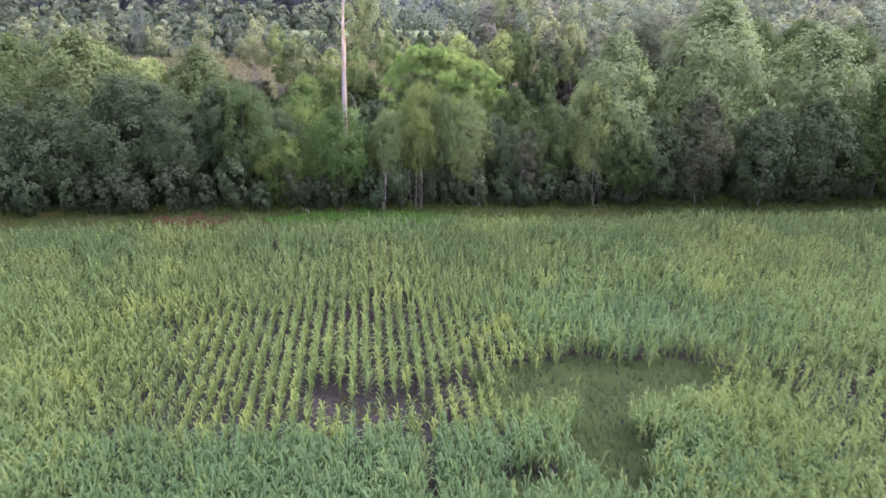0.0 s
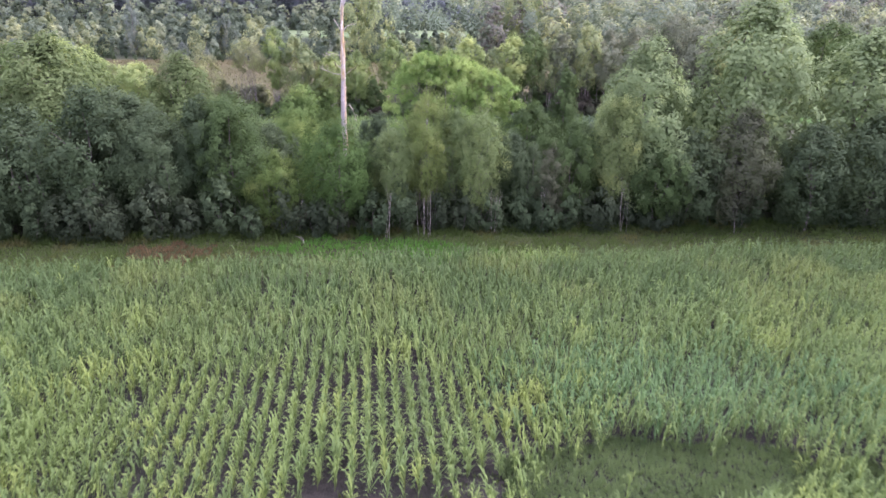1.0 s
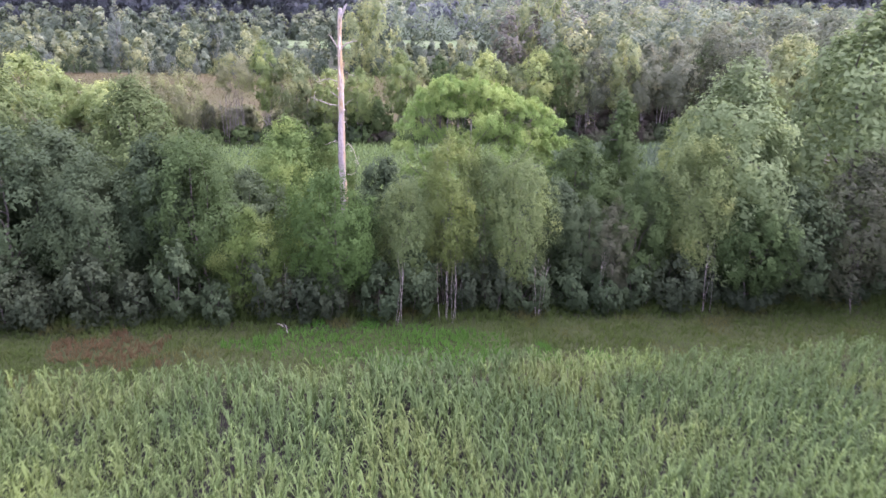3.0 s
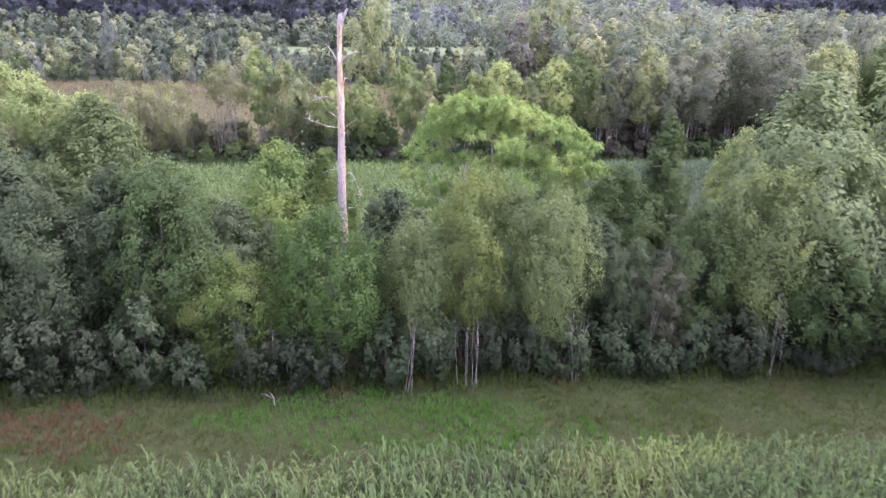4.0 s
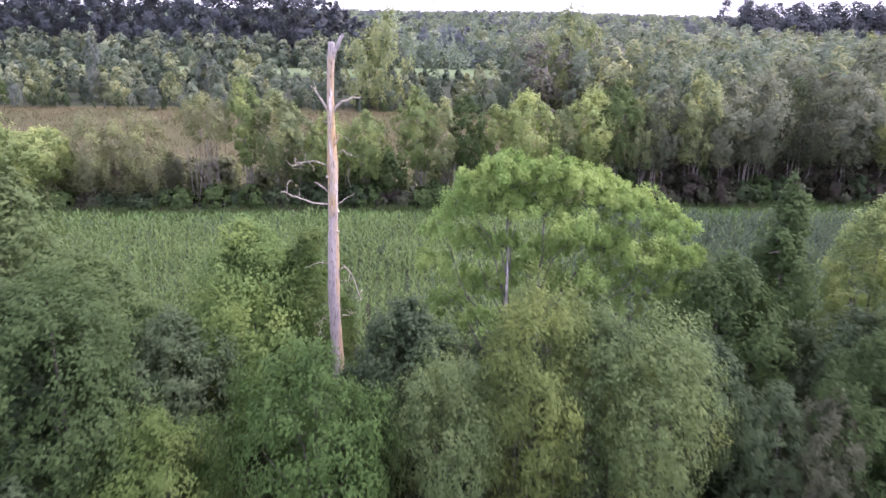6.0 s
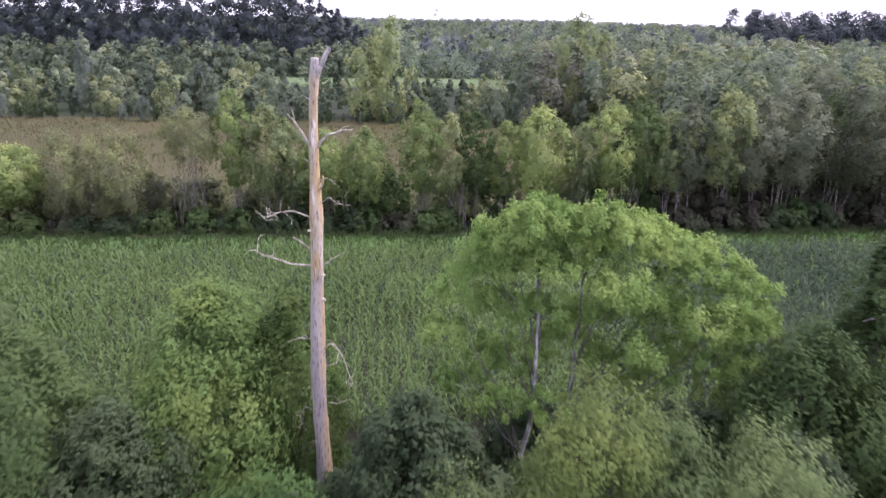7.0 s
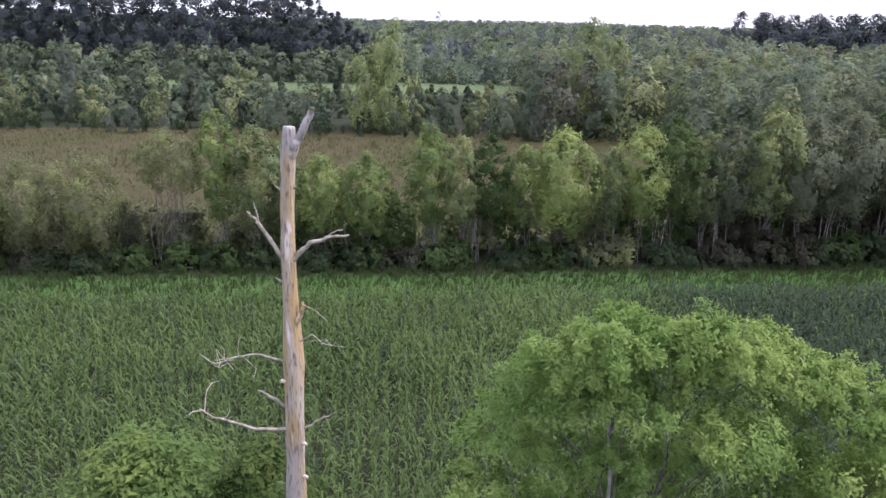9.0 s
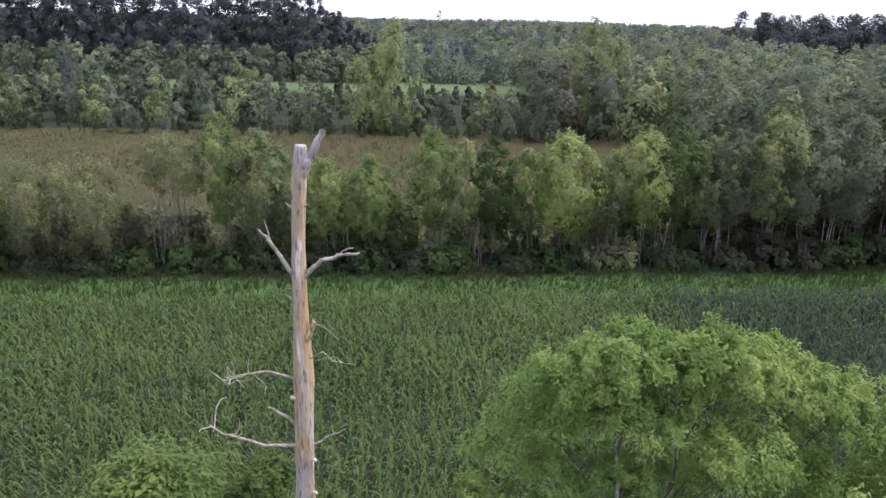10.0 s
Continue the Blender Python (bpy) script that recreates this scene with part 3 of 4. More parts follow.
def all_grass():
    r = np.random.default_rng(23)
    # strip between the near crop and the first belt
    v, u = r.random(30000) * 108 - 44, CORN_END - 0.5 + r.random(30000) * (HEDGE - CORN_END + 2.2)
    x, y = lie_to_xy(v, u)
    red = np.hypot((x + 25.0) / 4.6, (y - 61.4) / 2.6) + (soft_noise(x, y, 1.0, 41) - 0.5) < 0.8
    size = 0.38 + 0.34 * soft_noise(x, y, 2.0, 42) + 0.7 * np.clip((u - HEDGE + 1.2) / 2, 0, 1)
    pale = ~red & (np.hypot((x + 7.5) / 10.5, (y - 62.8) / 2.7) + (soft_noise(x, y, 1.6, 51) - 0.5) * 0.8 < 1)
    grass("grass_strip", "rough green grass along a field margin", x[~red & ~pale], y[~red & ~pale], size[~red & ~pale], GRASS, 43, 5)
    grass("sorrel_patch", "reddish brown patch of dock and sorrel in grass", x[red], y[red], size[red], REDGRASS, 44)
    grass("lush_grass", "bright lush green grass patch on the margin", x[pale], y[pale], size[pale], LUSH, 45)
    # grassy hollow in the crop
    x, y = 1 + r.random(24000) * 18, 24 + r.random(24000) * 16
    soil, hollow = bare(x, y)
    k = (hollow > -0.1) & (soil < 0.5)
    grass("hollow_grass", "short green grass in a wet hollow of the crop", x[k], y[k], 0.5 + 0.4 * r.random(k.sum()), HOLLOW, 46, 7, 0.42)
    # scattered weeds along the bare soil
    x, y = -13 + r.random(2500) * 19, 28.5 + r.random(2500) * 6.5
    soil, hollow = bare(x, y)
    k = (soil > 0.0) & (soft_noise(x, y, 1.2, 47) > 0.55)
    grass("soil_weeds", "thin weeds on bare dark soil", x[k], y[k], 0.4 + 0.4 * r.random(k.sum()), GRASS, 48, 5, 0.35)
    # strip before the second belt
    v, u = r.random(9000) * 126 - 60, CORN2_END - 1 + r.random(9000) * (BELT - CORN2_END + 2)
    x, y = lie_to_xy(v, u)
    grass("grass_strip", "green grass strip below a belt of trees", x, y, 0.9 + 0.5 * r.random(9000), MARGIN, 49, 6, 0.5)

    # rough meadow between the second and third belts
    v, u = r.random(17000) * 150 - 122, BELT + 11 + r.random(17000) * (MEADOW_END - BELT - 12)
    x, y = lie_to_xy(v, u)
    k = (x < 23) & (y < 195.5 + 0.05 * x)
    x, y = x[k], y[k]
    grass("meadow_grass", "rough brownish olive meadow grass and weeds", x, y, 0.55 + 0.8 * soft_noise(x, y, 3.0, 52) ** 2, MEADOW, 53, 5, 0.6)


MEADOW = leaf_material("meadow_blades", (0.062, 0.058, 0.024), (0.096, 0.086, 0.036), (0.066, 0.082, 0.030), share=0.10, patch=0.06, vary=0.0, grey=0.05, tuft=0.3)
MARGIN = leaf_material("margin_blades", (0.054, 0.092, 0.031), (0.087, 0.134, 0.046), (0.079, 0.099, 0.043), share=0.06, vary=0.0, grey=0.03, tuft=0.3)
LUSH = leaf_material("lush_blades", (0.052, 0.150, 0.022), (0.080, 0.205, 0.033), vary=0.0, grey=0.02, tuft=0.3)
near_corn()
outer_corn()
far_corn()
all_grass()

# ---- first belt: front row ----
LOOKS = {
    "willow": dict(mat=WILLOW, label="grey-green bushy willow with several pale stems", shape="broom", base=0.2, stems=8, lobes=60, droop=0.3, bark=BARK, girth=0.0046),
    "alder": dict(mat=ALDER, label="dense dark green alder leafy to the ground", shape="round", base=0.2, stems=2, lobes=46),
    "blackalder": dict(mat=BLACK_SHADED_ALDER, label="dense blackish green alder leafy to the ground, partly darkened for shade", shape="round", base=0.16, stems=2, lobes=46),
    "sallow": dict(mat=SALLOW, label="yellow-green sallow bush in full leaf", shape="round", base=0.10, stems=3, lobes=52, fill=2.2),
    "birch": dict(mat=BIRCH, label="slender birch with a white stem and light crown", shape="cone", base=0.28, stems=2, lobes=34, bark=PALEBARK),
    "russet": dict(mat=RUSSET, label="brownish half-bare tree with thin pale stems", shape="round", base=0.16, stems=4, lobes=36, bark=PALEBARK, girth=0.01),
    "poplar": dict(mat=PALEHAZE_POPLAR, label="tall broad green poplar", shape="dome", base=0.18, stems=1, lobes=60),
    "thicket": dict(mat=DARK_SHADED, label="low dark thicket of shrubs, leaves darkened for shade at the belt's foot", shape="dome", base=0.02, stems=3, lobes=24, category="shrub"),
    "lime": dict(mat=LIME, label="rounded bright green goat willow", shape="round", base=0.06, stems=3, lobes=50, fill=3.0),
    "aspen": dict(mat=ALDER, label="upright green aspen with a pointed top", shape="cone", base=0.16, stems=1, lobes=40),
}
LOOKS["gold"] = dict(LOOKS["willow"], mat=GOLDWILLOW, label="yellow-green willow with feathery upright shoots")
LOOKS["tall"] = dict(mat=POPLARMID, label="tall mid-green poplar with a ragged top", shape="dome", base=0.18, stems=1, lobes=56)
LOOKS["domed"] = dict(mat=GOAT, label="broad domed bright green goat willow", shape="dome", base=0.06, stems=3, lobes=90)
LOOKS["brown"] = dict(mat=BROWNLEAF, label="dark brownish tree with sparse leaves and thin stems", shape="round", base=0.14, stems=5, lobes=40, bark=PALEBARK, girth=0.008)
LOOKS["fresh"] = dict(LOOKS["alder"], mat=FRESHALDER, label="rounded fresh green alder bush")
LOOKS["under"] = dict(LOOKS["thicket"], mat=BLACK_SHADED_ALDER, label="low dark green undergrowth shrub, leaves darkened for shade under trees")
LOOKS["scrub"] = dict(mat=ALDER, label="mid-green scrub bush between taller trees", shape="dome", base=0.02, stems=3, lobes=24, category="shrub")
NAMES = {"fresh": "alder_tree", "under": "undergrowth_shrub", "gold": "willow_tree", "tall": "poplar_tree", "domed": "goat_willow", "brown": "brown_leaved_tree", "scrub": "scrub_bush", "willow": "willow_tree", "alder": "alder_tree", "blackalder": "black_alder", "sallow": "sallow_bush", "birch": "birch_tree", "russet": "russet_tree", "poplar": "poplar_tree",
         "thicket": "thicket_shrub", "aspen": "aspen_tree", "lime": "goat_willow"}


def plant(rows, seed, leaves, group, fine=0, **more):
    """Trees of a row; those within a few metres of the flight line get fine leaves."""
    for i, (kind, x, y, h, rad) in enumerate(rows):
        look_of = {**LOOKS[kind], **more}
        grow(NAMES[kind], x, y, h, rad, seed=seed + i, leaves=(fine * 1.8 if kind == "domed" else fine) if fine and -33 < x < 18 else leaves, group=group, **look_of)


FRONT = [
    ("blackalder", -50.0, 64.5, 10.5, 4.2), ("blackalder", -44.0, 66.0, 9.6, 4.0), ("blackalder", -38.5, 66.0, 10.5, 3.6), ("blackalder", -33.3, 67.0, 12.4, 3.6),
    ("blackalder", -27.8, 67.5, 10.5, 3.2), ("alder", -21.9, 69.0, 11.7, 3.4), ("sallow", -17.6, 67.4, 7.2, 2.4), ("fresh", -12.3, 68.0, 9.6, 2.9),
    ("willow", -7.3, 68.7, 9.0, 2.0), ("gold", -4.3, 69.0, 12.0, 2.1), ("willow", -2.0, 70.0, 10.6, 2.1), ("willow", 0.3, 69.4, 10.3, 2.2), ("blackalder", 5.0, 70.4, 7.6, 1.6), ("brown", 6.8, 69.8, 7.8, 1.6), ("alder", 8.8, 71.0, 9.6, 2.2),
    ("willow", 12.8, 72.0, 11.5, 2.7), ("brown", 24.0, 71.5, 11.0, 3.0), ("blackalder", 19.5, 71.5, 9.0, 2.8), ("blackalder", 30.5, 72.0, 9.5, 3.2),
    ("blackalder", 36.5, 73.0, 10.5, 3.6), ("alder", 43.0, 74.0, 13.0, 4.2), ("alder", 50.0, 75.0, 12.0, 4.4),
]
BEHIND = [
    ("tall", -41.0, 76.0, 15.6, 5.0), ("tall", -28.3, 75.5, 14.4, 3.6), ("blackalder", -35.0, 75.0, 11.0, 3.5), ("alder", -23.5, 74.0, 10.5, 3.0),
    ("domed", -17.1, 77.0, 11.3, 3.3), ("sallow", -14.3, 77.6, 10.8, 1.9), ("alder", 5.6, 78.0, 9.8, 2.9),
    ("aspen", 9.0, 81.0, 12.8, 2.7), ("lime", 15.2, 84.0, 11.6, 2.4), ("sallow", 5.6, 83.5, 8.6, 1.4), ("poplar", 15.6, 74.5, 16.6, 4.0),
    ("poplar", 26.5, 78.0, 20.3, 5.6), ("poplar", 37.3, 78.0, 17.3, 5.0), ("poplar", 48.0, 80.0, 16.0, 5.0), ("alder", 20.5, 80.0, 11.5, 3.4),
    ("alder", -50.0, 74.0, 13.0, 4.4), ("blackalder", -19.4, 73.2, 8.2, 2.4),
]
BETWEEN = [("blackalder", -9.3, 73.2, 9.2, 2.5), ("blackalder", 3.2, 73.5, 8.0, 2.4), ("blackalder", -24.6, 69.5, 11.0, 2.8), ("alder", 16.4, 70.5, 8.2, 2.4), ("blackalder", 11.0, 76.0, 8.3, 2.6), ("blackalder", -31.0, 70.5, 11.0, 3.2)]
plant([(k, x, y, h, rad * 1.04) for k, x, y, h, rad in FRONT], 100, 10000, "trees of the first belt", fine=30000, fill=1.1)
plant([(k, x, y, h, rad * 1.04) for k, x, y, h, rad in BETWEEN], 250, 9000, "trees of the first belt", fine=22000)
plant([(k, x, y, h, rad * 1.1) for k, x, y, h, rad in BEHIND], 200, 16000, "trees of the first belt", fine=23000, fill=1.5)


def ash_tree(x, y, h, seed, label, lobes_at):
    """A pale ash with an open crown of drooping leaf sprays over a forked, visible trunk. lobes_at: x, z, radius and fullness of each bough."""
    r = np.random.default_rng(seed)
    tree = new("ash_tree")
    tagged(tree, label, "tree", "ash trees")
    tree.matrix_basis = pose(x, y, 0)
    stem = bent_path(r, (0, 0, -0.15), (0.25, 0.1, h * 0.86), 12, 0.025)
    v, f = tube(stem, np.linspace(0.16, 0.03, 12), 8)
    part("trunk", mesh_from("trunk", v, f, WHITEBARK, True), tree)
    pos, out = [], []
    for bx, bz, br, full in lobes_at:
        by = r.normal() * 0.8
        middle = np.array([bx - x, by, bz])
        tip = middle - np.array([0, 0, br * 0.3])
        start = stem[int(np.clip(11 * (bz - 2.2 - 0.5 * abs(bx - x)) / (h * 0.86), 2, 10))]
        bough = [tube(bent_path(r, start, tip, 6, 0.07), np.linspace(0.04, 0.013, 6), 5)]
        for j in range(int(42 * full)):
            d = r.normal(size=3)
            d[2] = abs(d[2]) * 1.1 - 0.35
            d /= np.linalg.norm(d)
            c = middle + d * br * np.array([1.1, 1.1, 0.8]) * (0.45 + 0.65 * r.random())
            if j % 3 == 0:
                bough.append(tube(bent_path(r, tip, c, 4, 0.08), np.linspace(0.011, 0.005, 4), 4))
            k = 92
            e = unit(r.normal(size=(k, 3)) + 0.4 * d + np.array([0, 0, 0.2]))
            spray = br * (0.15 + 0.19 * r.random())
            spot = c + e * spray * (0.3 + 0.9 * r.random((k, 1)))
            spot[:, 2] -= 0.5 * np.hypot(spot[:, 0] - c[0], spot[:, 1] - c[1])
            pos.append(spot)
            out.append(e * 0.3 + d * 0.5)
        v, f = joined(bough)
        part("branch", mesh_from("branch", v, f, BARK, True), tree)
    pos, out = np.concatenate(pos), np.concatenate(out)
    nrm = unit(out + 0.3 * r.normal(size=pos.shape) + np.array([0, 0, 0.4]))
    v, f = leaf_cards(r, pos, nrm, 0.14, -0.35, 0.42)
    part("crown", mesh_from("crown", v, f, ASH), tree)
    return tree


ash_tree(-5.2, 79.0, 14.4, 301, "fresh light green ash with an open wind-blown crown",
         [(-5.3, 13.8, 1.1, 1), (-6.4, 13.1, 1.1, 1), (-4.4, 13.5, 1.0, 1), (-7.2, 11.9, 1.2, 0.8), (-8.0, 10.7, 1.1, 0.6), (-8.4, 9.0, 1.0, 0.7), (-5.8, 11.8, 1.3, 1), (-4.5, 12.0, 1.2, 1),
          (-6.6, 10.0, 1.2, 0.7), (-5.0, 10.0, 1.1, 0.8), (-7.2, 7.9, 1.0, 0.6), (-5.6, 7.8, 1.0, 0.7), (-4.6, 8.4, 1.1, 0.7), (-6.3, 6.3, 1.1, 0.6), (-7.8, 6.6, 1.0, 0.5), (-4.4, 6.4, 1.0, 0.5)])
ash_tree(-3.4, 80.0, 14.2, 302, "light green ash with a broad crown sloping to one side",
         [(-3.0, 13.6, 1.1, 1), (-1.9, 13.1, 1.1, 1), (-3.3, 12.2, 1.1, 1), (-0.8, 12.7, 1.1, 1), (0.1, 12.3, 1.0, 1), (0.9, 11.9, 1.0, 1), (1.8, 11.8, 1.2, 1), (2.8, 11.0, 1.1, 1), (-1.8, 11.3, 1.2, 0.9),
          (-0.2, 10.5, 1.2, 0.9), (1.4, 9.9, 1.2, 0.9), (3.0, 9.3, 1.1, 0.8), (-2.6, 9.7, 1.1, 0.6), (-0.8, 8.8, 1.1, 0.6), (1.2, 8.0, 1.1, 0.6), (3.4, 7.5, 1.0, 0.6), (-2.0, 7.6, 1.0, 0.6), (-3.2, 8.3, 1.1, 0.6), (-1.4, 9.7, 1.1, 0.8), (0.4, 9.2, 1.1, 0.7), (2.2, 8.5, 1.1, 0.7), (0.2, 7.2, 1.0, 0.6), (2.4, 6.7, 1.0, 0.6), (-1.0, 6.4, 1.0, 0.5), (4.0, 9.2, 0.9, 0.8)])


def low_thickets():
    """Dark shrubs that close the foot of the first belt and fill it between the trees; their colour includes the shade
    there.
    """
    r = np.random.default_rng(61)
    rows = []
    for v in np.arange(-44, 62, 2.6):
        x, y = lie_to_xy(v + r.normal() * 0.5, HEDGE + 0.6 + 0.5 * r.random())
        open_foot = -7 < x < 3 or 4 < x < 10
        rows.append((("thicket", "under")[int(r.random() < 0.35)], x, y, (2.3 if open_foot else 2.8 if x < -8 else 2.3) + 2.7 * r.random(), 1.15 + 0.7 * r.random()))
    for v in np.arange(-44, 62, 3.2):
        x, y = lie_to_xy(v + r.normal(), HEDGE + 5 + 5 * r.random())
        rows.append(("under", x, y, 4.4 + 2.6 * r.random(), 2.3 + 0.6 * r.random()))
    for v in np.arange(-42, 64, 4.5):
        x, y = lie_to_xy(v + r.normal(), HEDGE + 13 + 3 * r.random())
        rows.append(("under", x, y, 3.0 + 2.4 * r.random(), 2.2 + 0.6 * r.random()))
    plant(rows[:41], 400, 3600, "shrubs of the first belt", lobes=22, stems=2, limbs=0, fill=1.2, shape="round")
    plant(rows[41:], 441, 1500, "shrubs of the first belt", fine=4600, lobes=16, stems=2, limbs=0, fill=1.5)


low_thickets()


# ---- thin pale stems along the feet of both belts ----
def stem_clump(x, y, stems, height, spread, thick, label, seed):
    """A clump of slender bare stems, each forked near its top."""
    r = np.random.default_rng(seed)
    clump = new("sapling_clump")
    tagged(clump, label, "saplings", "sapling clumps")
    clump.matrix_basis = pose(x, y, 0)
    for _ in range(stems):
        foot = np.array([r.normal() * spread * 0.4, r.normal() * spread * 0.25, -0.1])
        tip = foot + np.array([r.normal() * spread * 0.3, 0.25 + r.normal() * 0.2, height * (0.75 + 0.4 * r.random())])
        path = bent_path(r, foot, tip, 7, 0.025)
        pieces = [tube(path, np.linspace(thick, thick * 0.4, 7), 6)]
        fork = path[4] + np.array([r.normal() * 0.25, 0.15, height * 0.25])
        pieces.append(tube(bent_path(r, path[4], fork, 4, 0.04), np.linspace(thick * 0.6, thick * 0.3, 4), 5))
        v, f = joined(pieces)
        part("stem", mesh_from("stem", v, f, STEM, True), clump)


STEM = bark_material("pale_stem_bark", (0.270, 0.248, 0.212), (0.130, 0.112, 0.095), 3.0)
for i, (x, y, stems, height) in enumerate(((-7.8, 65.6, 3, 5.2), (-4.3, 66.3, 5, 4.6), (1.4, 67.2, 4, 4.2), (6.2, 68.2, 4, 5.0), (9.4, 69.2, 3, 4.4), (13.6, 69.0, 3, 4.8), (-15.5, 65.6, 2, 4.5), (25.0, 70.6, 3, 4.8))):
    stem_clump(x, y + 0.6, stems + 1, height, 0.9, 0.015, "clump of thin pale bare stems at the hedge foot", 310 + i)
for i, (x, stems, height) in enumerate(((-41.0, 3, 5.0), (-37.0, 4, 6.0), (-31.5, 3, 6.5), (-21.0, 3, 5.0), (-12.5, 4, 5.5), (-8.6, 6, 5.0), (-3.0, 3, 5.5), (3.0, 3, 6.0), (8.0, 3, 6.5), (14.0, 3, 6.5), (19.0, 3, 7.0), (26.0, 3, 8.5), (31.0, 3, 7.0))):
    stem_clump(x, (BELT + 2.3 + x * VY) / VX, stems, height, 1.3, 0.038, "clump of slender pale stems before a tree belt", 330 + i)

stem_clump(24.6, 128.6, 3, 8.0, 1.3, 0.065, "forked pale birch stems standing out of a dark belt", 350)
for i, (x, y, stems, height) in enumerate(((25.2, 191.0, 7, 4.2), (28.5, 192.5, 6, 3.6), (21.6, 192.0, 2, 6.0))):
    stem_clump(x, y, stems, height, 3.2, 0.06, "clump of bare bleached stems at the meadow's edge", 360 + i)

# ---- the dead trunk ----
def dead_wood():
    """Dead wood: grey furrowed bark low down, tan to orange bare wood above with bleached patches, weathered grey at the broken top."""
    m, n, l, p = material("dead_wood")
    tc, mp, xyz = n.new("ShaderNodeTexCoord"), n.new("ShaderNodeMapping"), n.new("ShaderNodeSeparateXYZ")
    mp.inputs["Scale"].default_value = (3.4, 3.4, 0.55)
    l.new(tc.outputs["Object"], mp.inputs["Vector"])
    l.new(tc.outputs["Object"], xyz.inputs[0])

    def grain(scale, detail, low, high):
        tex, cut = n.new("ShaderNodeTexNoise"), n.new("ShaderNodeMapRange")
        tex.inputs["Scale"].default_value, tex.inputs["Detail"].default_value = scale, detail
        cut.inputs["From Min"].default_value, cut.inputs["From Max"].default_value = low, high
        l.new(mp.outputs[0], tex.inputs["Vector"])
        l.new(tex.outputs["Fac"], cut.inputs["Value"])
        return cut.outputs[0], tex.outputs["Fac"]

    def shifted(axis, by, weight, low, high):
        """Where a coordinate, made uneven by the grain, passes from low to high."""
        add, cut = n.new("ShaderNodeMath"), n.new("ShaderNodeMapRange")
        add.operation, add.inputs[1].default_value = "MULTIPLY_ADD", weight
        l.new(by, add.inputs[0])
        l.new(xyz.outputs[axis], add.inputs[2])
        cut.inputs["From Min"].default_value, cut.inputs["From Max"].default_value = low, high
        l.new(add.outputs[0], cut.inputs["Value"])
        return cut.outputs[0]

    streak, coarse = grain(1.0, 5.0, 0.38, 0.55)
    crack, fine = grain(6.0, 4.0, 0.52, 0.68)
    pale, patchy = grain(1.3, 4.0, 0.56, 0.62)
    tan = mixed(n, l, streak, (0.385, 0.335, 0.275), (0.370, 0.262, 0.125))
    tan = mixed(n, l, pale, tan, (0.600, 0.530, 0.470))
    bark = mixed(n, l, streak, (0.245, 0.218, 0.205), (0.330, 0.290, 0.262))
    side = mixed(n, l, shifted("X", coarse, 0.5, 0.30, 0.42), bark, (0.320, 0.235, 0.130))
    col = mixed(n, l, shifted("Z", patchy, 3.0, 13.3, 14.2), side, tan)
    col = mixed(n, l, shifted("Z", patchy, 1.0, 19.1, 19.6), col, (0.330, 0.305, 0.285))
    col = mixed(n, l, crack, col, (0.125, 0.098, 0.080))
    l.new(col, p.inputs["Base Color"])
    p.inputs["Roughness"].default_value = 0.75
    bump = n.new("ShaderNodeBump")
    bump.inputs["Strength"].default_value, bump.inputs["Distance"].default_value = 0.8, 0.04
    l.new(fine, bump.inputs["Height"])
    l.new(bump.outputs[0], p.inputs["Normal"])
    return m


